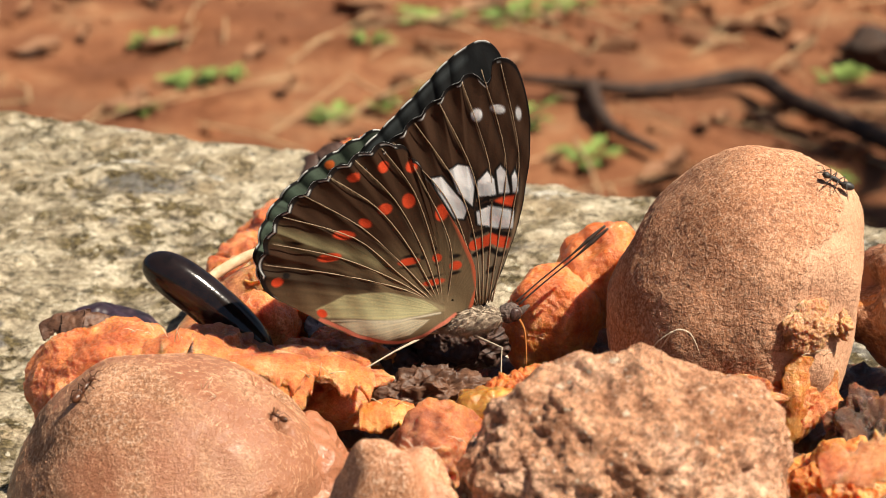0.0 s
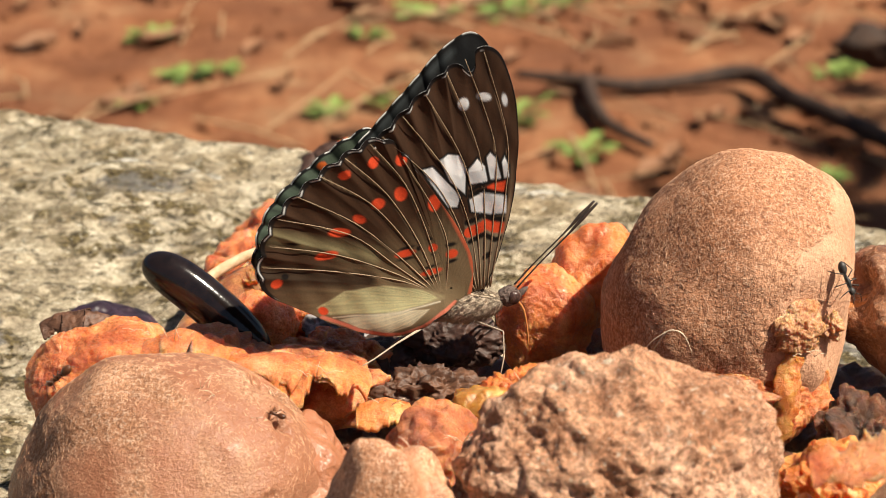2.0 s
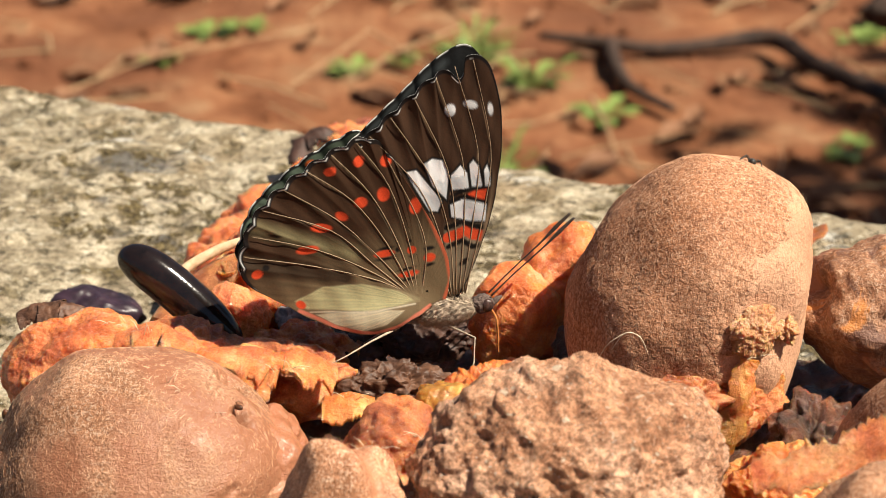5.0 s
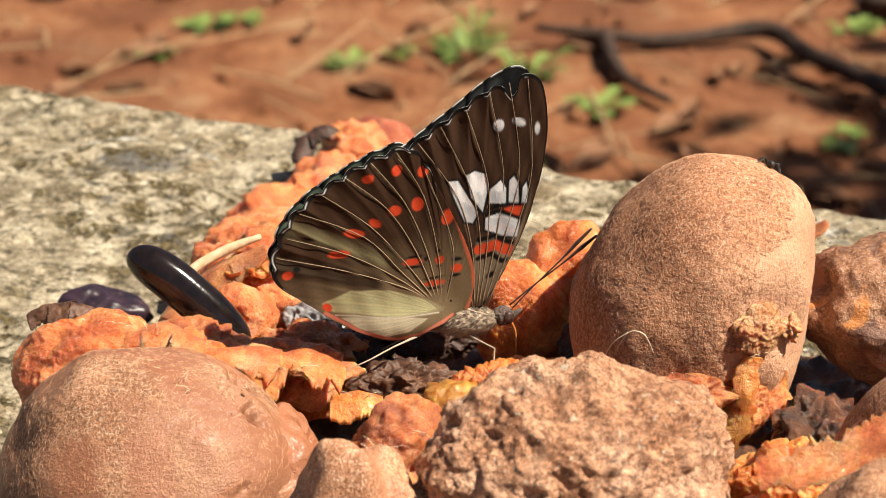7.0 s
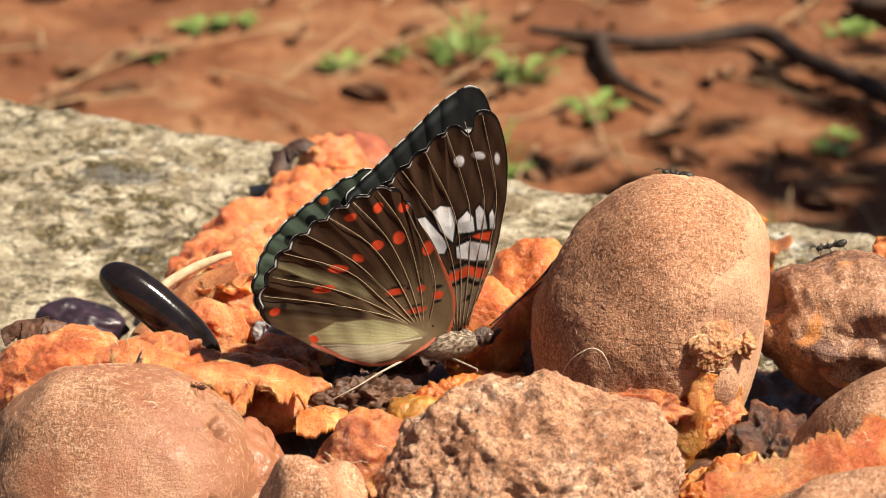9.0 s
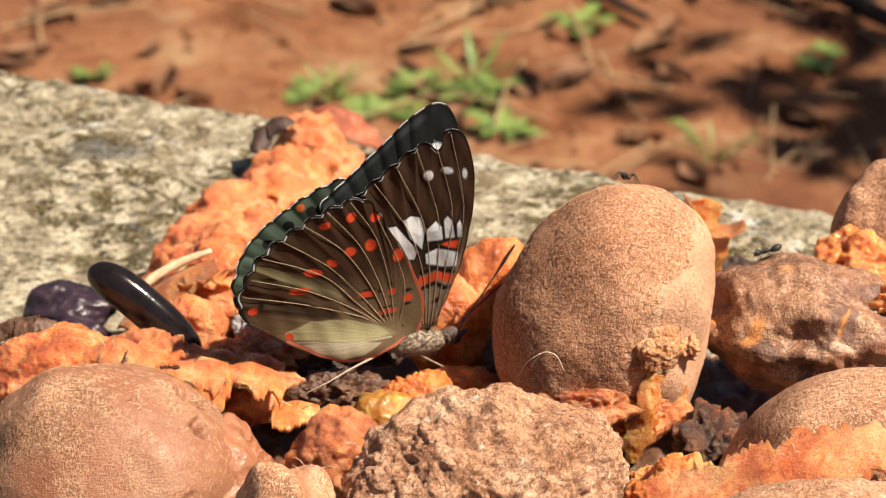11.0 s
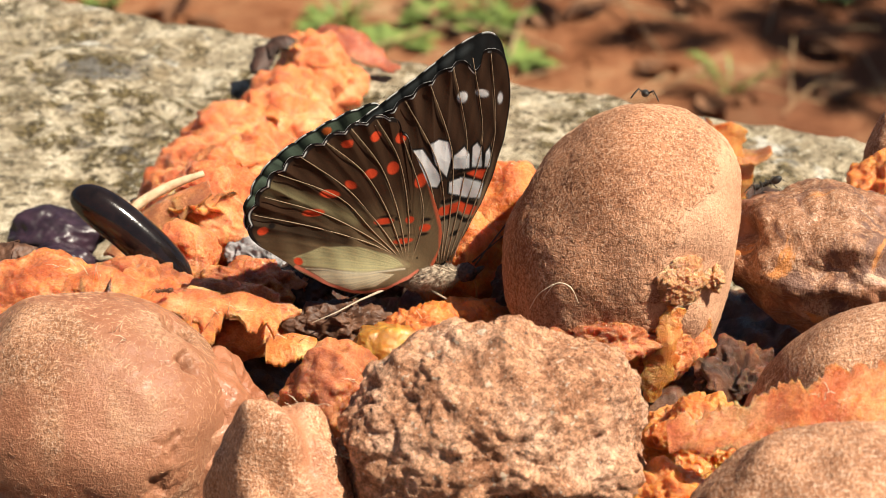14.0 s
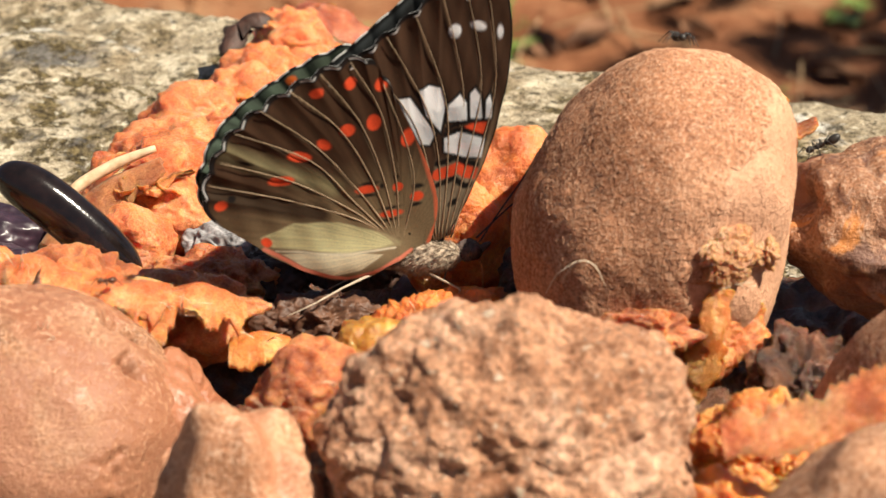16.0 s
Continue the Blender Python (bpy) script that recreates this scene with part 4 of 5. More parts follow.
for i, (x, y, z, n) in enumerate([(-25.6, -32.4, 36.2, 5), (-21.6, -33.5, 32.8, 8), (-18.2, -29.5, 29.6, 5), (-31, -17, 35.8, 5), (-36, -14, 35.4, 4), (-15, -18, 31.6, 6), (-7, -17.5, 27.6, 5), (2.5, -29, 28.8, 6), (-2, -52, 39.5, 6), (2.5, -56, 36, 6), (-20, 20, 26, 5), (10, -12, 27, 4), (43.5, -21, 35.6, 4), (55, -58, 46.5, 5)]):
    fibre_tuft(x, y, z, n, 2.4, 300 + i)


# ---- the butterfly ----
def spline(points, per):
    p = np.array(points, float)
    n = len(p)
    out = []
    for i in range(n):
        p0, p1, p2, p3 = p[i - 1], p[i], p[(i + 1) % n], p[(i + 2) % n]
        for k in range(per):
            s = k / per
            out.append(0.5 * (2 * p1 + (p2 - p0) * s + (2 * p0 - 5 * p1 + 4 * p2 - p3) * s * s + (3 * p1 - p0 - 3 * p2 + p3) * s ** 3))
    return np.array(out)


def paint(col, mask, rgb):
    m = np.clip(mask, 0, 1)[:, None]
    col[:] = col * (1 - m) + np.array(rgb) * m


def spot(u, v, cx, cy, ru, rv, lean=0.0, soft=0.35):
    a = radians(lean)
    x, y = (u - cx) * math.cos(a) + (v - cy) * math.sin(a), -(u - cx) * math.sin(a) + (v - cy) * math.cos(a)
    d = np.sqrt((x / ru) ** 2 + (y / rv) ** 2)
    return (1 - d) / soft * min(ru, rv) / 0.5 + 0.5


def lane(u, v, pts, half, soft=0.12):
    """How far inside a line through pts, in mm."""
    best = np.full(len(u), 99.0)
    for (ax, ay), (bx, by) in zip(pts, pts[1:]):
        dx, dy = bx - ax, by - ay
        t = np.clip(((u - ax) * dx + (v - ay) * dy) / (dx * dx + dy * dy), 0, 1)
        best = np.minimum(best, np.hypot(u - ax - t * dx, v - ay - t * dy))
    return (half - best) / soft + 0.5


def pane(u, v, pts, grow):
    """Inside a convex patch, given clockwise."""
    d = np.full(len(u), 9.0)
    for (ax, ay), (bx, by) in zip(pts, pts[1:] + pts[:1]):
        n = math.hypot(bx - ax, by - ay)
        d = np.minimum(d, ((u - ax) * (by - ay) - (v - ay) * (bx - ax)) / n)
    return (d + grow) / 0.14 + 0.5


PANES = [[(-4.5, 19.2), (-3.1, 19.3), (0.1, 14.6), (-0.4, 13.2), (-1.7, 13.5), (-3.2, 16.7)], [(-2.1, 20.0), (-1.0, 20.5), (0.4, 20.1), (1.1, 17.9), (0.7, 14.8), (-1.0, 16.8)], [(1.4, 15.9), (1.4, 17.9), (2.6, 19.1), (3.5, 17.9), (3.7, 15.8)], [(4.1, 16.0), (3.8, 19.0), (4.3, 19.6), (5.0, 18.6), (5.5, 15.7)], [(5.85, 15.8), (5.7, 18.0), (6.1, 18.6), (6.5, 17.4), (6.5, 15.7)], [(1.2, 13.8), (2.9, 14.4), (6.0, 13.2), (5.8, 10.4), (3.8, 11.2), (1.4, 11.6)]]
UPPER_PANES = [[(-10.5, 19.8), (-9.4, 19.8), (-8.5, 17.8), (-9.0, 17.5), (-10.0, 18.4)], [(-9.5, 21.2), (-8.4, 21.4), (-5.9, 18.3), (-6.4, 17.6), (-7.7, 18.4)], [(-7.0, 21.2), (-3.2, 20.7), (-1.5, 19.3), (-2.3, 16.3), (-4.3, 18.1)], [(-3.2, 20.7), (-1.5, 19.3), (0.0, 16.3), (-1.0, 15.6), (-2.3, 16.3), (-4.2, 18.0)], [(-1.7, 21.6), (-0.3, 21.7), (0.5, 20.7), (1.0, 18.3), (0.5, 17.1), (-0.8, 17.9), (-1.7, 20.6)], [(1.6, 19.9), (2.5, 20.5), (3.2, 20.2), (3.7, 18.0), (2.7, 17.6), (1.1, 17.5)], [(3.8, 20.9), (4.5, 20.9), (5.4, 17.6), (4.7, 17.2), (4.0, 17.9)], [(5.7, 20.1), (6.3, 20.1), (6.6, 18.4), (5.7, 17.4)], [(1.2, 15.2), (2.9, 15.9), (5.4, 15.1), (7.2, 13.3), (4.3, 13.6), (1.8, 13.4)]]
FORE = [(1, -0.5), (3.3, 2.7), (5.4, 7.9), (6.8, 12.3), (7.5, 16.3), (8.0, 20.2), (8.05, 25), (7.5, 28.8), (6.6, 31.9), (5.5, 33.5), (4.2, 34.0), (2.6, 33.6), (0.2, 32.3), (-1.6, 30.9), (-3.6, 29.2), (-6.7, 26.8), (-8.9, 25.0), (-11.5, 23.0), (-13.0, 21.4), (-12, 18), (-8, 11), (-4, 4), (-1, 0.5)]
FORE_TORN = FORE[:9] + [(5.6, 33.3), (4.4, 33.8), (3.4, 33.4), (3.3, 31.9), (2.6, 30.8), (1.4, 31.9), (0.2, 31.9), (-1.6, 30.7)] + FORE[14:]
HIND = [(0, 0.5), (0.6, 3), (0.4, 6.4), (-1.3, 10.6), (-3.6, 14.7), (-6, 18.7), (-8.2, 21.9), (-10.6, 24.0), (-13.5, 23.3), (-16.9, 21.6), (-19.9, 19.6), (-22, 18.0), (-23.6, 16.4), (-25.0, 14.4), (-25.9, 11.9), (-26.4, 9.2), (-25.7, 6.2), (-22.6, 3.8), (-20.2, 2.2), (-17.8, 0.4), (-13.9, -1.5), (-9.2, -2.7), (-6.3, -2.1), (-4.9, -1.1), (-2.5, -0.2)]
FORE_VEINS = [[(1, 1), (-1.5, 8), (-5, 16), (-11.3, 22.8)], [(1.2, 1), (0, 9), (-2.9, 17), (-8.9, 24.8)], [(1.5, 1), (1, 10), (-1.2, 18), (-6.2, 26.9)], [(1.8, 1), (1.9, 10), (0.9, 19), (-3.2, 29.1)], [(2.2, 1), (3.0, 11), (2.9, 20), (-0.4, 31.4)], [(2.6, 1), (4.3, 12), (4.9, 21), (2.0, 32.6)], [(3.0, 1), (5.6, 12), (6.6, 21), (4.4, 33)]]
HIND_VEINS = [[(-3.5, 1.2), (-8.5, 4.4), (-17, 7.5), (-26.0, 9.9)], [(-4, 1.4), (-9, 5.4), (-16.6, 9.7), (-25.0, 12.6)], [(-4, 1.6), (-9.2, 6.6), (-15.0, 12.2), (-23.8, 16.0)], [(-4, 1.8), (-8.6, 7.6), (-14.3, 13.6), (-21.4, 18.6)], [(-4, 2.0), (-7.8, 9.6), (-12.4, 16.0), (-18.4, 20.7)], [(-3.8, 2.2), (-6.4, 9.6), (-10.2, 16.8), (-15.2, 22.5)], [(-3.6, 2.2), (-4.8, 9), (-7.8, 17.6), (-12.0, 23.7)], [(-3.0, 2.2), (-2.6, 8), (-4.0, 13), (-8.0, 21)], [(-4, 1), (-10, 0.6), (-17.6, 1.2)]]


def fibres(col, u, v, hub, strength):
    """Fine rows of scales that run out from the wing's root."""
    g = np.arctan2(v - hub[1], u - hub[0])
    f = np.sin(g * 97) + np.sin(g * 151 + 1.3) + np.sin(g * 61 + np.hypot(u, v) * 0.5)
    col *= (1 + strength * f / 3)[:, None]


def fore_under(u, v, rim):
    col = np.tile(np.array((0.068, 0.034, 0.019)), (len(u), 1))
    paint(col, (10 - v) / 5, (0.135, 0.095, 0.058))
    paint(col, np.clip((11.6 - v) / 1.5, 0, 1) * np.clip((v - 2) / 3, 0, 1) * np.clip((u - 0.2) / 0.5, 0, 1) * np.clip((6.4 - u - 0.15 * (11 - v)) / 0.6, 0, 1) * 0.85, (0.27, 0.215, 0.145))
    paint(col, (v - 29) / 5 * 0.6, (0.030, 0.017, 0.011))
    fibres(col, u, v, (1.2, -3), 0.22)
    for p in FORE_VEINS:
        paint(col, lane(u, v, p, 0.42, 0.5) * 0.55 * np.clip((v - 9) / 5, 0, 1), (0.018, 0.010, 0.007))
    for p in FORE_VEINS:
        paint(col, lane(u, v, p, 0.05, 0.16) * 0.9, (0.30, 0.19, 0.11))
    W = (0.93, 0.95, 0.97)
    for c in ((1.4, 26.8, 0.68, 0.8, 0), (4.0, 27.2, 0.95, 0.5, -25), (6.6, 26.2, 0.35, 0.8, 8)):
        paint(col, spot(u, v, *c), W)
    for c in PANES:
        paint(col, pane(u, v, c, 0.32), (0.012, 0.010, 0.009))
    for c in PANES:
        paint(col, pane(u, v, c, 0.0), W)
    R, K = (0.78, 0.085, 0.028), (0.010, 0.008, 0.007)
    paint(col, pane(u, v, [(3.2, 14.95), (4.2, 15.25), (6.1, 15.3), (5.8, 13.7), (4.6, 14.3)], 0.0), R)
    paint(col, lane(u, v, [(1.4, 15.0), (3.3, 15.6), (6.0, 15.5)], 0.24), K)
    paint(col, lane(u, v, [(1.3, 14.4), (3.3, 14.75), (4.7, 14.0), (5.9, 13.5)], 0.28), K)
    paint(col, lane(u, v, [(0.9, 9.3), (2.2, 9.6), (3.3, 10.0), (4.2, 9.2), (5.6, 8.8)], 0.72), R)
    paint(col, lane(u, v, [(0.7, 10.7), (1.6, 10.9), (2.7, 11.3), (3.9, 10.5), (5.5, 10.0)], 0.36), K)
    paint(col, lane(u, v, [(0.9, 8.0), (2.7, 8.6), (4.1, 7.5), (5.3, 7.5)], 0.36), K)
    paint(col, spot(u, v, 2.9, 5.5, 0.75, 0.4, 30), K)
    paint(col, lane(u, v, [(2.6, 0), (4.2, 4), (5.4, 8), (6.5, 13), (7.3, 20)], 0.25, 0.3) * np.clip((18 - v) / 6, 0, 1) * 0.8, (0.30, 0.20, 0.12))
    paint(col, (0.6 - rim) / 0.15, (0.010, 0.008, 0.008))
    paint(col, (0.13 - abs(rim - 0.5)) / 0.08 * np.clip((v - 20) / 2, 0, 1) * np.clip((4.5 - u) / 1, 0, 1) * np.clip(np.sin(u * 2.3 + v * 0.5) * 4 - 1.6, 0, 1), (0.72, 0.72, 0.70))
    return col


def fore_upper(u, v, rim):
    col = np.tile(np.array((0.015, 0.016, 0.017)), (len(u), 1))
    paint(col, (12 - v) / 9 * 0.8, (0.075, 0.085, 0.065))
    paint(col, (-3 - u) / 8 * 0.4, (0.045, 0.056, 0.056))
    fibres(col, u, v, (1.2, -3), 0.15)
    for p in FORE_VEINS:
        paint(col, lane(u, v, p, 0.5, 0.7) * 0.30, (0.008, 0.008, 0.008))
        paint(col, lane(u, v, p, 0.08, 0.2) * 0.9, (0.010, 0.010, 0.010))
    W = (0.95, 0.96, 0.97)
    for c in ((1.5, 27.3, 0.85, 0.75, -20), (4.2, 27.6, 0.95, 0.55, -25), (6.8, 26.6, 0.42, 0.7, 10)):
        paint(col, spot(u, v, *c), W)
    for c in UPPER_PANES:
        paint(col, pane(u, v, c, 0.04), W)
    R, K = (0.36, 0.050, 0.030), (0.008, 0.008, 0.008)
    wav = 0.4 * np.sin(u * 2.1 + 0.5)
    inside = np.clip((u - 0.6) / 0.3, 0, 1) * np.clip((7.0 - u) / 0.4, 0, 1)
    paint(col, (0.42 - abs(v - 12.2 - wav)) / 0.15 * inside, R)
    paint(col, (0.35 - abs(v - 13.4 - wav)) / 0.12 * inside, K)
    paint(col, (0.35 - abs(v - 11.0 - wav)) / 0.12 * inside, K)
    paint(col, (0.3 - abs(v - 8 - wav)) / 0.12 * inside, K)
    paint(col, lane(u, v, [(-12.4, 21.5), (-8, 25.2), (-2.5, 29.6), (2, 32)], 0.5, 0.6) * 0.22, (0.11, 0.13, 0.135))
    paint(col, (0.8 - rim) / 0.4, (0.010, 0.010, 0.010))
    paint(col, (0.16 - rim) / 0.05 * np.clip((v - 18) / 2, 0, 1) * np.clip((6.0 - u) / 1, 0, 1) * np.clip(np.sin(u * 2.1 + v * 0.7) * 2 + 0.9, 0, 1), (0.78, 0.78, 0.76))
    return col


def hind_under(u, v, rim):
    col = np.tile(np.array((0.060, 0.029, 0.015)), (len(u), 1))
    low = np.clip((11 - v + (u + 14) * 0.32) / 7, 0, 1)
    paint(col, low * 0.9, (0.225, 0.160, 0.088))
    paint(col, lane(u, v, [(-24.5, 13.6), (-12, 8.6)], 1.0, 1.2) * 0.7, (0.27, 0.23, 0.12))
    paint(col, lane(u, v, [(-25, 8.6), (-13, 5.4)], 1.1, 0.9) * 0.85, (0.055, 0.034, 0.020))
    paint(col, pane(u, v, [(-19.5, 3.0), (-16, 4.5), (-11, 4.3), (-5.5, 2.6), (-2.6, 1.3), (-10, 0.8), (-18, 1.7)], 0.1) * 0.6 * np.clip((-3.0 - u) / 4, 0, 1), (0.58, 0.53, 0.29))
    paint(col, pane(u, v, [(-18, 1.6), (-10, 0.75), (-5, 0.8), (-8, -1.2), (-11, -1.8), (-14.5, -0.6)], 0.1), (0.64, 0.55, 0.38))
    fibres(col, u, v, (-3, 1), 0.20)
    for p in HIND_VEINS[:-1]:
        paint(col, lane(u, v, p, 0.40, 0.5) * 0.45 * np.clip((v - 6) / 4, 0, 1), (0.020, 0.011, 0.007))
    R, K = (0.80, 0.085, 0.028), (0.012, 0.009, 0.008)
    for c in ((-15.3, 20.2, 0.72, 0.62, 15), (-11.7, 21.2, 0.7, 0.72, 0), (-8.2, 20.9, 0.72, 0.75, 0), (-8.4, 16.4, 0.78, 0.98, 10), (-11.3, 15.6, 0.85, 0.75, 0), (-4.2, 14.4, 0.8, 1.1, -8), (-13.7, 14.0, 0.85, 0.55, -35), (-16.3, 12.7, 1.35, 0.6, -8), (-18.0, 9.9, 1.4, 0.6, 2), (-24.4, 7.3, 0.72, 0.6, 0), (-8.1, 8.2, 1.3, 0.5, 4), (-4.5, 8.3, 0.6, 0.55, 0), (-2.1, 7.0, 0.8, 0.6, 0), (-4.8, 5.0, 1.35, 0.42, 6), (-18.8, 2.4, 0.75, 0.5, -40)):
        paint(col, spot(u, v, *c), R)
    for c in ((-7.9, 8.95, 1.1, 0.2, 8), (-8.0, 7.45, 1.2, 0.2, 2), (-6.4, 8.6, 0.25, 0.35, 20), (-4.9, 9.6, 0.35, 0.3, 0), (-4.5, 7.4, 0.3, 0.2, 0), (-2.2, 8.3, 0.75, 0.3, 0), (-2.1, 6.0, 0.7, 0.24, 10), (-5.0, 5.75, 1.2, 0.18, 8), (-4.8, 4.25, 1.1, 0.2, 8), (-23.3, 8.1, 0.45, 0.4, 0), (-22.2, 12.3, 0.8, 0.22, -15)):
        paint(col, spot(u, v, *c), K)
    for p in HIND_VEINS:
        paint(col, lane(u, v, p, 0.05, 0.16) * 0.9, (0.31, 0.23, 0.135))
    paint(col, lane(u, v, HIND_VEINS[8], 0.10, 0.14) * 0.9, (0.74, 0.66, 0.50))
    paint(col, lane(u, v, [(0.3, 1), (1.0, 3.5), (0.3, 7), (-1.2, 10.4), (-3.2, 15), (-5.4, 18.6)], 0.42, 0.3) * np.clip((20 - v) / 11, 0, 1), (0.74, 0.17, 0.08))
    paint(col, lane(u, v, [(-19, 1.6), (-14.2, -1.2), (-9.4, -2.4), (-6.4, -1.8), (-4, -0.4), (-2, 0.4)], 0.24, 0.2), (0.72, 0.22, 0.14))
    outer = np.clip((v - 5) / 2, 0, 1) * np.clip((-6 - u) / 2, 0, 1)
    paint(col, (0.75 - rim) / 0.15 * outer, K)
    paint(col, (0.13 - abs(rim - 0.32)) / 0.06 * outer * np.clip(np.sin(u * 2.0 + v) * 2 + 0.6, 0, 1), (0.72, 0.72, 0.70))
    return col


def hind_upper(u, v, rim):
    col = np.tile(np.array((0.056, 0.074, 0.052)), (len(u), 1))
    paint(col, (u + 12) / 9 * 0.7, (0.06, 0.05, 0.032))
    paint(col, (-15 - u) / 6 * 0.7, (0.098, 0.135, 0.100))
    R, K = (0.72, 0.15, 0.03), (0.008, 0.008, 0.008)
    paint(col, (11 - np.hypot(u + 3, v - 1)) / 7 * 0.8, (0.095, 0.070, 0.040))
    fibres(col, u, v, (-3, 1), 0.18)
    for p in HIND_VEINS:
        paint(col, lane(u, v, p, 0.55, 0.8) * 0.4, (0.026, 0.030, 0.022))
    for c in ((-18.8, 18.0), (-21.6, 15.5), (-23.0, 12.0), (-15.6, 19.8), (-12.4, 21.2)):
        paint(col, spot(u, v, *c, 0.85, 0.75, -20), K)
    for c in ((-17.1, 13.5), (-18.0, 10.8)):
        paint(col, spot(u, v, c[0] - 1.1, c[1] + 0.15, 1.0, 0.9, 15), K)
        paint(col, spot(u, v, c[0] + 1.3, c[1] - 0.1, 0.9, 0.9, 15), K)
        paint(col, spot(u, v, *c, 1.15, 0.6, 15), R)
    paint(col, spot(u, v, -17.2, 20.5, 0.6, 0.55), R)
    paint(col, spot(u, v, -23.4, 8.6, 1.2, 0.9), K)
    paint(col, spot(u, v, -24.4, 7.6, 0.75, 0.65), R)
    for p in HIND_VEINS:
        paint(col, lane(u, v, p, 0.07, 0.2) * 0.6, (0.020, 0.022, 0.018))
    outer = np.clip((v - 5) / 2, 0, 1) * np.clip((-5 - u) / 2, 0, 1)
    paint(col, (0.5 - rim) / 0.15 * outer, K)
    paint(col, (0.18 - rim) / 0.05 * outer * np.clip(np.sin(u * 2.1 + v) * 2 + 1.0, 0, 1), (0.80, 0.80, 0.78))
    return col


def wing(name, outline, hub, under, upper, side, lift, scallop, parent, bulge=0.0):
    """A two-faced wing in the plane of x (forward) and z (up); side -1 is the right wing, whose underside faces -y."""
    edge = spline(outline, 16)
    n = len(edge)
    nxt, prv = np.roll(edge, -1, 0), np.roll(edge, 1, 0)
    nor = np.stack([(nxt - prv)[:, 1], -(nxt - prv)[:, 0]], 1)
    nor /= np.linalg.norm(nor, axis=1)[:, None] + 1e-9
    run = np.concatenate([[0], np.cumsum(np.linalg.norm(np.diff(edge, axis=0), axis=1))])
    margin = np.clip((edge[:, 1] - 6) / 3, 0, 1) * np.clip((scallop[1] - edge[:, 0]) / 2, 0, 1)
    edge = edge - nor * (scallop[0] * np.abs(np.sin(run * math.pi / 3.0)) * margin)[:, None] * -1
    M = 150
    rad = np.concatenate([np.linspace(0.012, 0.9, M - 24), np.linspace(0.904, 1, 24)])
    hub = np.array(hub)
    pts = hub + rad[:, None, None] * (edge - hub)[None]
    u, v = pts[..., 0].ravel(), pts[..., 1].ravel()
    rim = ((1 - rad)[:, None] * np.linalg.norm(edge - hub, axis=1)[None]).ravel()
    r = np.hypot(u, v)
    wave = 0.05 * np.sin(u * 1.9 + v * 0.9) * np.clip(r / 14, 0, 1) + 0.0005 * r * r + bulge * np.exp(-((v + 1.0) / 2.6) ** 2) * np.clip((-u - 0.5) / 3, 0, 1) * np.clip((16 + u) / 5, 0, 1)
    wave = wave - (0.30 * np.abs(np.sin(run * math.pi / 3.0))[None] * (margin * np.linalg.norm(edge - hub, axis=1) / 24)[None] * (np.clip((rad - 0.45) / 0.5, 0, 1) ** 1.5)[:, None]).ravel()
    half = 0.05
    lay = []
    for s in (side, -side):
        lay.append(np.stack([u, lift + side * wave + s * half, v], 1))
    verts = np.concatenate(lay) * MM
    N = len(u)
    i, j = np.meshgrid(np.arange(M - 1), np.arange(n), indexing="ij")
    a, b = i * n + j, i * n + (j + 1) % n
    quad = np.stack([a, b, b + n, a + n], -1).reshape(-1, 4)
    rimq = np.stack([(M - 1) * n + np.arange(n), (M - 1) * n + (np.arange(n) + 1) % n], 1)
    rimf = np.stack([rimq[:, 0], rimq[:, 1], rimq[:, 1] + N, rimq[:, 0] + N], 1)
    faces = np.concatenate([quad, quad[:, ::-1] + N, rimf])
    me = bpy.data.meshes.new(name)
    me.from_pydata(verts, [], faces.tolist())
    col = np.concatenate([under(u, v, rim), upper(u, v, rim)])
    at = me.color_attributes.new("scales", "FLOAT_COLOR", "POINT")
    at.data.foreach_set("color", np.concatenate([np.clip(col, 0, 1), np.ones((2 * N, 1))], 1).astype(np.float32).ravel())
    me.polygons.foreach_set("use_smooth", [True] * len(me.polygons))
    me.materials.append(WING)
    ob = new(name, me)
    ob.parent = parent
    return ob


def wing_veins(lines, side, lift, wing_ob):
    for p in lines:
        r = [math.hypot(a, b) for a, b in p]
        pts = [(a, lift + side * (0.05 + 0.0005 * q * q + 0.05 * math.sin(a * 1.9 + b * 0.9) * min(q / 14, 1)), b) for (a, b), q in zip(p, r)]
        part("vein", tube(pts, [0.11, 0.085, 0.06, 0.04], 6), VEIN, wing_ob)


butterfly = thing("butterfly", 4, -4, 33, "dark brown butterfly with white bands and red spots feeding on pulp", "butterfly")
right_fore = wing("forewing", FORE_TORN, (1.2, 0.8), fore_under, fore_upper, -1, -0.1, (0.25, 2.0), butterfly)
right_hind = wing("hindwing", HIND, (-2.2, 2.2), hind_under, hind_upper, -1, -0.4, (0.45, -6.0), butterfly, 1.25)
left_fore = wing("forewing", FORE, (1.2, 0.8), fore_under, fore_upper, 1, 0.1, (0.25, 2.0), butterfly)
left_hind = wing("hindwing", HIND, (-2.2, 2.2), hind_under, hind_upper, 1, 0.4, (0.45, -6.0), butterfly, 1.25)

for ob, s, y, lines in ((right_fore, -1, -0.1, FORE_VEINS), (left_fore, 1, 0.1, FORE_VEINS), (right_hind, -1, -0.4, HIND_VEINS[:8]), (left_hind, 1, 0.4, HIND_VEINS[:8])):
    wing_veins(lines, s, y, ob)

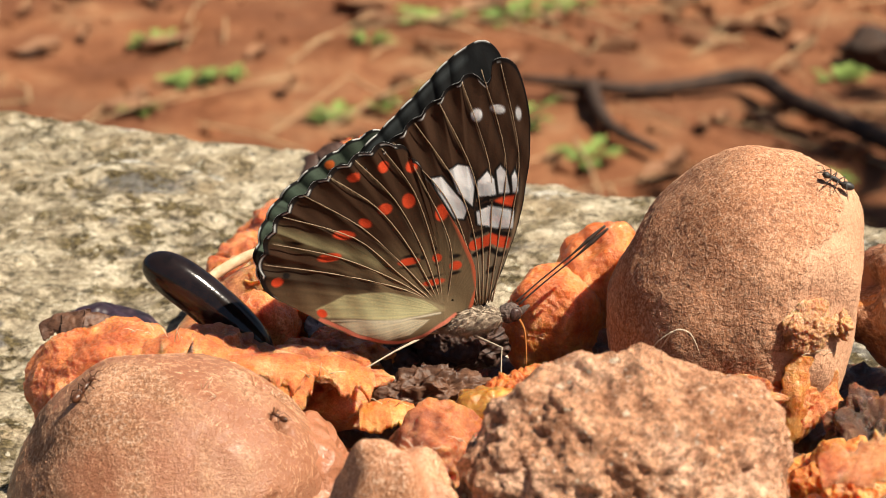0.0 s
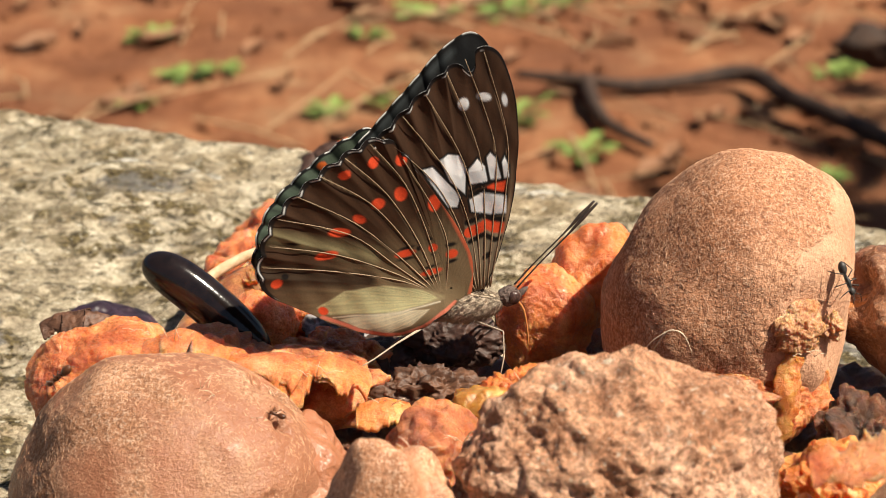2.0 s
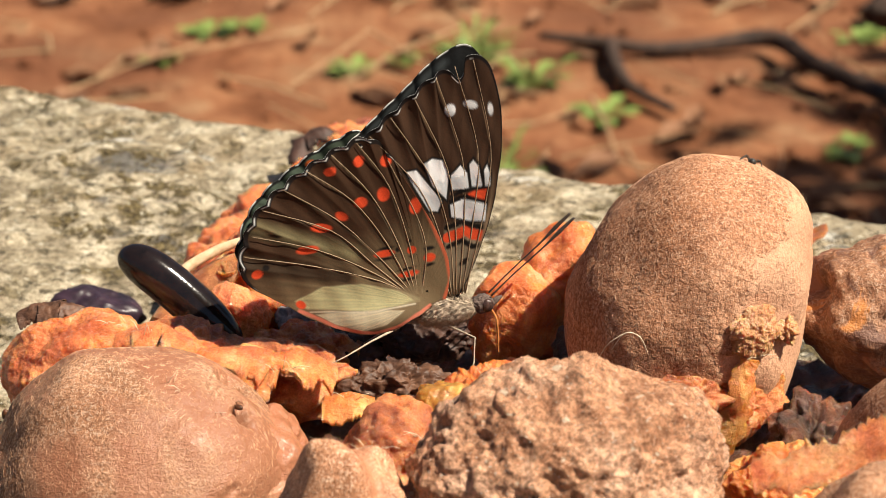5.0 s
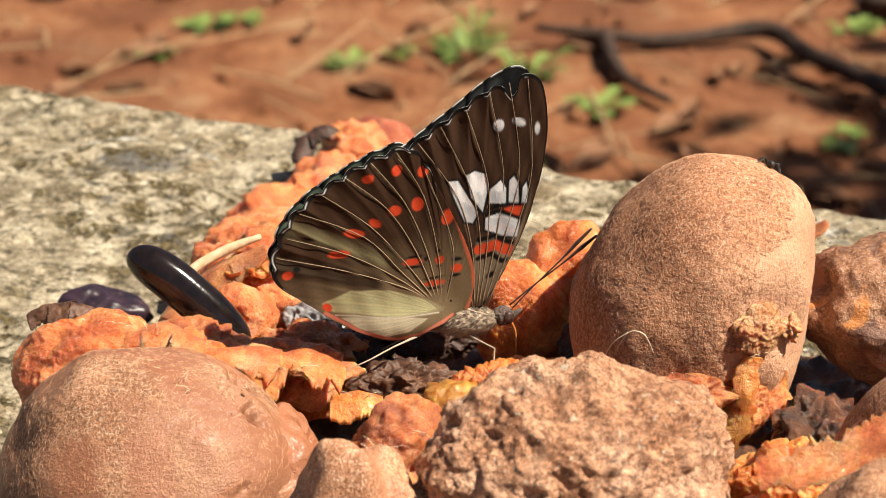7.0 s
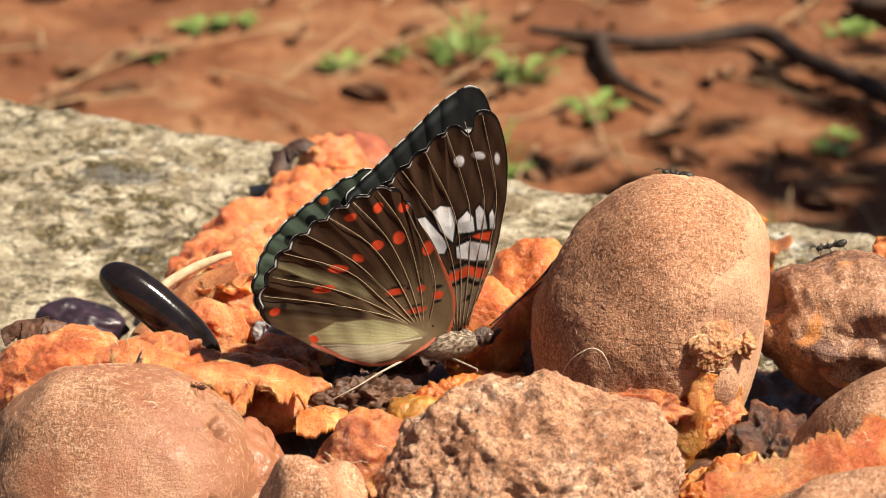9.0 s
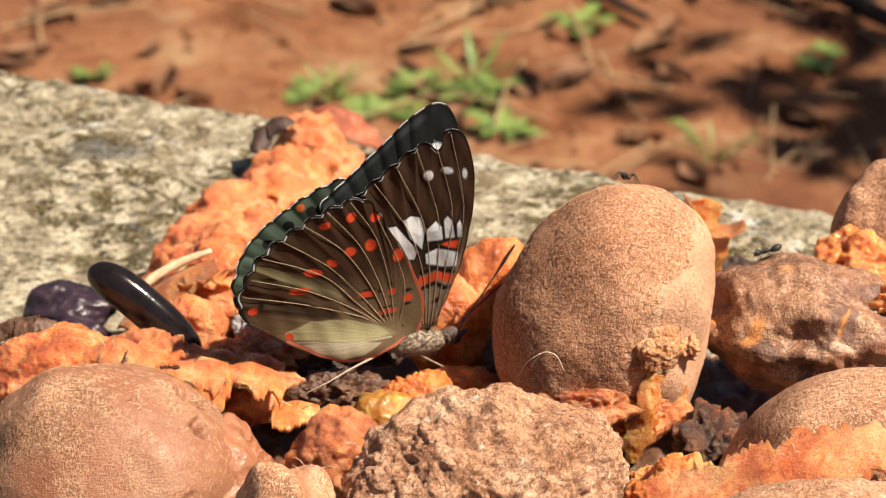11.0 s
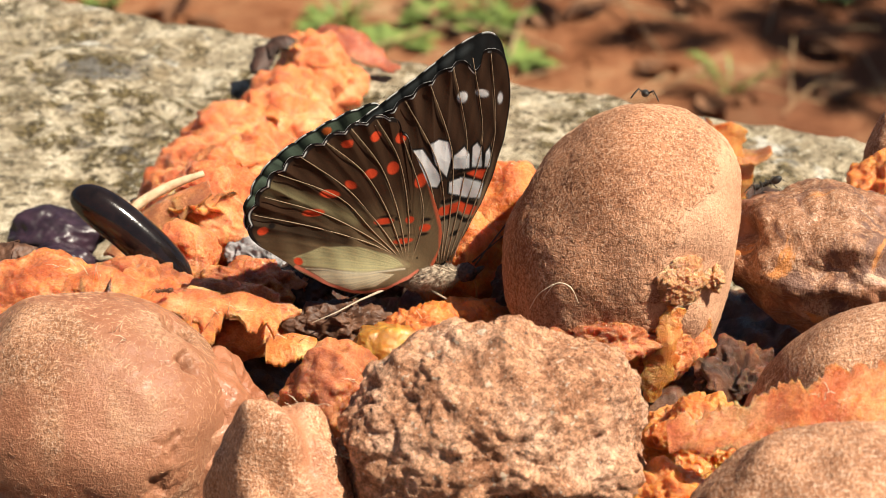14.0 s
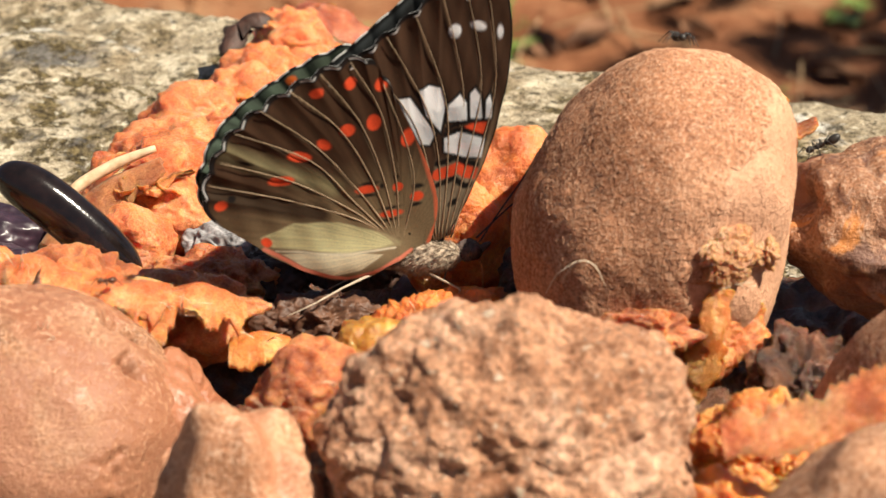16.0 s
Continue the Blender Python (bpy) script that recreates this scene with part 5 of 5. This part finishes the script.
part("thorax", blob((4.2, 1.45, 1.8), 41, ((3, 0.04),), ((0.6, 0.12),), 5, at=(0.5, 0, -1.1), turn=(0, 4, 0)), FUR, butterfly, "grey furry thorax")
part("abdomen", blob((6.5, 1.05, 1.2), 42, ((3, 0.05),), ((0.8, 0.12),), 5, at=(-7, 0, -0.5), turn=(0, 3, 0)), FUR_DARK, butterfly, "dark grey-brown tapering abdomen")


def fur_coat(middle, radii, count, length, seed):
    """Short lying hairs over a rounded body."""
    rng = random.Random(seed)
    bm = bmesh.new()
    for i in range(count):
        d = Vector((rng.gauss(0, 1), rng.gauss(0, 1), rng.gauss(0, 1))).normalized()
        p = Vector(middle) + Vector((d.x * radii[0], d.y * radii[1], d.z * radii[2]))
        f = (d * 0.55 + Vector((-0.9, 0, -0.15)) + Vector((rng.uniform(-0.3, 0.3), rng.uniform(-0.3, 0.3), rng.uniform(-0.3, 0.3)))).normalized()
        w = f.cross(d)
        w = (w.normalized() if w.length > 1e-3 else Vector((0, 0, 1))) * 0.05
        n = w.cross(f).normalized() * 0.05
        q = length * rng.uniform(0.6, 1.2)
        base = [bm.verts.new(p + w), bm.verts.new(p - w * 0.5 + n), bm.verts.new(p - w * 0.5 - n)]
        tip = bm.verts.new(p + f * q)
        for k in range(3):
            bm.faces.new((base[k], base[(k + 1) % 3], tip))
    return bm


part("fur", fur_coat((0.5, 0, -1.1), (4.2, 1.45, 1.8), 1700, 1.1, 7), FUR, butterfly, "short grey-brown body hair")
part("head", blob((1.5, 1.25, 1.25), 43, ((3, 0.05),), ((0.35, 0.10),), 5, at=(5.4, 0, -0.7)), FUR_DARK, butterfly, "dark furry head")
for s in (-1, 1):
    part("eye", blob((0.85, 0.55, 0.9), 44, (), (), 4, at=(5.8, s * 0.95, -0.6)), EYE, butterfly)
part("palp", tube([(6.6, 0, -0.9), (7.4, 0, -0.3), (8.0, 0, 0.1)], [0.5, 0.4, 0.12]), FUR_DARK, butterfly)
part("proboscis", tube([(6.6, 0, -1.6), (7.3, -0.2, -3.0), (7.6, -0.3, -5.5), (7.7, -0.4, -8.0)], [0.16, 0.14, 0.12, 0.1]), TONGUE, butterfly, "orange thread-like proboscis")
antennae = []
for s in (-1, 1):
    rod = part("antenna", tube([(0, 0, 0), (4, 0, 0.1), (9, 0, 0.0), (12, 0, 0.1), (14.6, 0, 0.1)], [0.13, 0.1, 0.12, 0.3, 0.16]), FEELER, butterfly, "thin black clubbed antenna")
    antennae.append(rod)
LEGS = [[(-6.0, -0.9, -2.2), (-10, -2.0, -3.2), (-13.5, -3.2, -4.2), (-17.0, -4.2, -5.0)], [(0.5, -1, -2.8), (3.4, -3.2, -3.8), (3.0, -4.4, -6.6), (1.6, -5.6, -10.2)], [(-1, 1, -3), (-5, 3, -3.6), (-9, 5, -7)], [(2, 1, -3), (5, 4, -3.6), (5.5, 6, -8)]]
for p in LEGS:
    part("leg", tube(p, [0.19, 0.13, 0.10, 0.07][: len(p)] if len(p) == 4 else [0.2, 0.13, 0.08], 8, smooth=False), LEG, butterfly, "slender pale grey leg")


# ---- all that moves ----
def motions():
    # seconds, place in mm, heading, nose down
    way = [(0, 3.13, -3.5, 32.81, 17.0, 1.0), (0.5, 3.16, -3.4, 33.0, 16.8, 0.6), (1, 3.2, -3.6, 33.03, 17.0, 1.6), (1.5, 3.24, -3.6, 33.28, 17.4, 1.1), (2, 3.57, -3.6, 34.73, 18.6, -3.0), (2.5, 3.8, -3.5, 34.6, 18.8, -2.4), (3, 4.0, -3.3, 34.4, 19.2, -1.5), (3.5, 4.26, -3.2, 34.29, 19.4, -0.8), (4, 4.23, -3.2, 34.16, 18.8, -1.0), (4.5, 4.31, -3.4, 33.9, 18.7, -0.2), (5.8, 5.4, -3.8, 33.3, 19.0, 2.2), (7, 6.65, -4.3, 32.5, 19.6, 4.8), (7.5, 7.3, -4.0, 32.3, 19.6, 3.2), (7.8, 7.7, -3.8, 32.4, 19.4, 0.0), (8, 8.1, -3.7, 33.2, 19.0, -5.0), (8.5, 8.6, -3.5, 32.0, 20.0, -1.5), (9, 8.99, -3.3, 31.02, 21.7, 2.7), (10.2, 9.2, -3.5, 31.0, 20.6, 3.2), (11.3, 9.5, -3.8, 31.0, 20.0, 3.6), (12, 9.88, -3.7, 31.0, 20.6, 4.6), (12.5, 10.22, -3.4, 30.41, 21.5, 6.5), (13, 10.71, -3.5, 29.75, 20.8, 9.0), (13.5, 10.82, -3.5, 29.78, 20.4, 9.1), (14, 10.56, -3.5, 30.14, 21.6, 8.1), (14.5, 10.65, -3.5, 30.47, 20.3, 7.1), (15, 10.53, -3.5, 30.3, 21.8, 7.6), (15.5, 10.42, -3.6, 30.91, 22.0, 6.6), (16, 10.68, -3.6, 30.87, 22.1, 6.8)]
    walk(butterfly, [(t, pose(x * MM, y * MM, z * MM, 0, n, h)) for t, x, y, z, h, n in way])
    # seconds, then turn, nod, opening and the forewing's sweep: the right wings, the left wings
    beat_right = [(0, 0, 0, 4.6, -3.8), (0.5, 0, 0, 4.6, -4.0), (1, 0, 0, 1.8, -3.7), (1.5, 0, 0, 1.2, -3.4), (2, 0, 0, 4.3, -3.4), (2.3, 0, 0, 6, -3.6), (2.4, -1.2, -0.4, 11, -4), (2.5, -2.4, -0.7, 18.1, -4.2), (2.6, -4, -1, 31, -5.5), (2.7, -6, -1, 46, -7), (2.8, -9, -1, 61, -9), (2.9, -10, -1, 56, -8.5), (3.0, -11, -1.2, 43.9, -7.7), (3.1, -6, -1, 22, -7), (3.2, -2, 0, 8, -6.5), (3.3, 0, 0, 5.2, -6.2), (3.5, 0, 0, 5.2, -6.2), (4, 0, 0, 4.2, -6.2), (4.5, 0, 0, 1.9, -4.1), (5.6, 0, 0, 1.9, -3), (6.8, 0, 0, 3.5, -1.5), (7, 0, 0, 4.5, -0.7), (7.2, 0, 0, 5, -0.7), (7.3, 0, 0, 10, -0.7), (7.4, -0.6, -1, 19, -0.6), (7.5, -1.3, -1.8, 28.2, -0.5), (7.6, -1, -2, 25, -1), (7.7, 0, -1, 13, -1), (7.8, 0, 0, 5, -1), (7.9, 0, -1, 12, -1), (8.0, -1, -2, 26, -1), (8.1, -3, -2, 48, -3), (8.2, -4, -1, 66, -6), (8.3, -4, -1, 77, -8), (8.4, -4, -2, 68, -9), (8.5, -3, -3, 49, -10), (8.6, 0, -4, 27.6, -10), (8.7, 0, -1, 11, -7), (8.8, 0, 0, 6, -5.7), (9.2, 0, 0, 8.6, -5.7), (10.2, 0, 0, 6.6, -5.5), (11.3, 0, 0, 8, -5.7), (11.4, -3, -0.5, 12, -6), (11.5, -7, -1, 19, -6), (11.6, -11.9, -1.8, 33.2, -6.3), (11.7, -8, -2, 41, -9), (11.8, -5, -2.6, 33, -12), (11.9, -3, -2, 22, -11), (12.0, -2.5, -1.9, 13.9, -8.8), (12.1, 0, -1, 5, -6), (12.5, 0, 0, 8.7, -5.8), (13, 0, 0, 7.5, -5.0), (13.5, 0, 0, 12.9, -5.0), (14, 0, 0, 7.3, -5.1), (14.5, 0, 0, 14.4, -4.7), (15, 0, 0, 6.9, -4.8), (15.5, 0, 0, 11.0, -4.5), (16, 0, 0, 5.3, -4.4)]
    beat_left = [(0, 0, 0, 3.6, -4.4), (1, 0, 0, 2, -4.2), (2, 0, 0, 1.5, -3.6), (2.3, 0, 0, 2, -3.6), (2.4, 0, 0, 4, -4), (2.5, 0, 0, 12, -5), (2.6, 0, 0, 32, -7), (2.7, 1, 0, 49, -9), (2.8, 0, 0, 64, -8), (2.9, -1, 0, 62, -7.5), (3.0, 1, -1.4, 50.2, -9.8), (3.1, 4, -1, 36, -9.5), (3.2, 2, 0, 14, -7), (3.3, 0, 0, 4, -5), (4, 0, 0, 2.6, -4.5), (4.5, 0, 0, 1.5, -4), (5.6, 0, 0, 1.5, -3), (6.8, 0, 0, -3.0, -2.2), (7, 0, 0, -3.6, -2.0), (7.2, 0, 0, -2, -2.2), (7.3, 0, 0, 4, -3), (7.4, 1, 0, 14, -4), (7.5, 3, 0.6, 24, -5), (7.6, 2, 0, 19, -5), (7.7, 1, 0, 11, -4), (7.8, 0, 0, 3, -3), (7.9, 0, 0, 12, -3), (8.0, 0, 0, 28, -2), (8.1, 0, 0, 46, -6), (8.2, 0, 1, 64, -12), (8.3, 0, 1.8, 75.3, -15.5), (8.4, 0, 0, 70, -15.5), (8.5, 0, 0, 54, -13), (8.6, 0, 0, 30, -8), (8.7, 0, 0, 12, -5), (8.8, 0, 0, 4, -3.5), (9.2, 0, 0, 3.6, -3.2), (10.2, 0, 0, 4, -3.5), (11.3, 0, 0, 6, -4), (11.4, 0, 0, 10, -5), (11.5, 1, 0, 16, -6), (11.6, 1.4, 0, 37, -9.4), (11.7, 2, 0, 47, -10), (11.8, 2, -1, 42.3, -10.4), (11.9, 1, 0, 30, -8), (12.0, 0, 0, 11, -5), (12.1, 0, 0, 4, -3.4), (12.5, 0, 0, 3.9, -3.2), (13, 0, -0.4, -2.6, -4.2), (13.5, 0, 0.2, 1.5, -2.6), (14, 0, 0, -2.4, -3.1), (14.5, 0, -0.8, -1.8, -5.2), (15, 0, -1.0, -1, -5.9), (15.5, 0, 0, -0.5, -4.8), (16, 0, 0, -0.5, -4.6)]
    for rows, s, pair in ((beat_right, 1, (right_fore, right_hind)), (beat_left, -1, (left_fore, left_hind))):
        for ob, share in zip(pair, (1, 0)):
            walk(ob, [(t, pose(0, 0, 0, 0, nod, s * turn) @ pose(0, 0, 0, s * q) @ pose(0, 0, 0, 0, share * sweep)) for t, turn, nod, q, sweep in rows])
    # seconds, then heading and rise of the right and left antenna
    feel = [(0, 0, 38, 4, 36), (2, 3, 39, 6, 37), (3.5, 3, 41, 6, 43), (4.5, 2, 40, 4, 42), (7, 0, 47, -4, 41), (9, 0, 46, -4, 40), (11.3, 2, 60, -5, 46), (12.5, 0, 61, -5, 46), (14.5, 0, 60, -4, 46), (16, 0, 60, -4, 46)]
    for rod, s in zip(antennae, (-1, 1)):
        walk(rod, [(t, pose(6.4 * MM, s * 0.5 * MM, 0.5 * MM, 0, -(b if s < 0 else d), a if s < 0 else c)) for t, a, b, c, d in feel])


    # ants: seconds, place in mm, the way they look; their feet point to the middle of what they walk on
    def crawl(ob, middle, rows):
        out = []
        for t, x, y, z, fx, fy, fz in rows:
            up = (Vector((x, y, z)) - Vector(middle)).normalized()
            f = Vector((fx, fy, fz))
            f = (f - up * f.dot(up)).normalized()
            m = Matrix((f, up.cross(f), up)).transposed().to_4x4()
            m.translation = Vector((x, y, z)) * MM
            out.append((t, m))
        walk(ob, out)

    crawl(black_ant, (36, -7, 34), [(0, 46.0, -10.4, 52.2, -0.8, 0, 0.3), (0.2, 45.2, -10.2, 52.5, -1, 0, 0), (0.4, 45.3, -9.8, 52.5, -0.6, -0.5, -0.4), (0.6, 46.1, -10.7, 52.0, 0.2, -0.5, -0.8), (0.8, 47.2, -13.6, 50.4, 0.2, -0.6, -0.8), (1, 46.6, -16.4, 47.7, 0.1, -0.3, -1), (1.2, 47.0, -17.0, 45.4, 0.1, -0.2, -1), (1.4, 47.3, -17.2, 44.5, 0.1, -0.1, -1), (1.7, 47.4, -17.1, 44.0, 0.1, -0.1, -1), (2, 47.4, -17.1, 43.3, 0.1, -0.1, -1), (2.2, 48.4, -16.0, 42.0, -0.6, -0.4, -0.6), (2.4, 49.2, -14.5, 41.6, -0.9, -0.4, 0.2), (2.8, 48.5, -16.0, 43.2, -0.8, -0.2, 0.6), (3.2, 47.3, -14.0, 50.0, -0.6, 0.1, 0.8), (3.6, 44.7, -12.4, 52.1, -1, 0.2, 0.4), (4.1, 43.0, -10.2, 53.1, -0.6, 0.8, 0.4), (4.6, 42.6, -3.0, 52.6, 0, 1, 0.2), (5.7, 43.6, -1.2, 52.0, 0.4, 0.9, 0), (6.8, 44.8, -1.0, 51.6, 0.3, 1, 0), (7.5, 44.6, -1.0, 51.6, -0.3, 0.9, 0), (8, 44.2, -0.6, 51.6, -0.9, 0.4, 0), (8.5, 42.2, 0, 52.2, -1, 0.1, 0), (9, 38.9, 1.2, 52.0, -1, -0.1, 0), (9.6, 37.0, 2.2, 51.6, -0.9, -0.5, 0), (10.2, 37.4, 1.8, 51.8, -0.4, -0.9, 0), (11.3, 38.4, 1.0, 53.4, 0.1, -1, 0), (13.4, 38.2, 1.4, 53.3, -0.1, -1, 0), (16, 38.1, 0.4, 53.6, 0.1, -1, 0)])
    crawl(other_ant, (66, -3, 20), [(0, 78.0, 10, 42.0, -1, 0, 0), (4.6, 74.0, 8, 42.4, -1, 0, 0), (6.8, 65.0, 5.5, 41.8, -1, 0, 0), (8.5, 61.2, 4.2, 41.0, -1, 0, 0), (9.2, 60.4, 4.4, 40.6, -1, 0.1, 0), (11.3, 59.6, 4.2, 40.4, -1, -0.2, 0), (12.5, 58.8, 4.8, 39.8, -1, -0.1, 0), (13.4, 56.2, 4.6, 39.2, -0.9, 0.4, 0), (16, 55.7, 4.5, 39.1, -0.9, 0.3, 0)])
    crawl(red_ant, (-30, -28, 18), [(0, -39.8, -31.2, 35.3, 0.1, 0.4, 0.6), (0.7, -40.6, -29.0, 35.2, -0.4, 0.8, 0), (1.5, -42.2, -26.0, 34.4, -0.8, 0.4, -0.3), (2.5, -45.0, -24.0, 32.7, -0.8, 0.2, -0.6), (4.5, -47.7, -21.7, 26.3, -0.3, 0.4, -0.9), (8, -48.4, -17.6, 17.9, 0, 0.3, -1), (16, -48.4, -17.3, 17.4, 0, 0.3, -1)])
    crawl(hole_ant, (-22, -27, 16), [(0, -18.7, -31.6, 32.4, -0.8, 0.4, 0.2), (3, -18.9, -31.4, 32.5, -0.9, 0.2, 0.2), (7, -20.5, -29.5, 33.3, -0.9, 0.5, 0.2), (11.3, -23.4, -20.6, 34.4, -0.9, 0.2, 0.2), (12.5, -24.0, -20.0, 34.4, -0.9, 0.2, 0.2), (14, -22.4, -19.0, 34.2, -0.6, -0.6, 0.2), (16, -22.2, -18.8, 34.2, -0.5, -0.7, 0.2)])


motions()
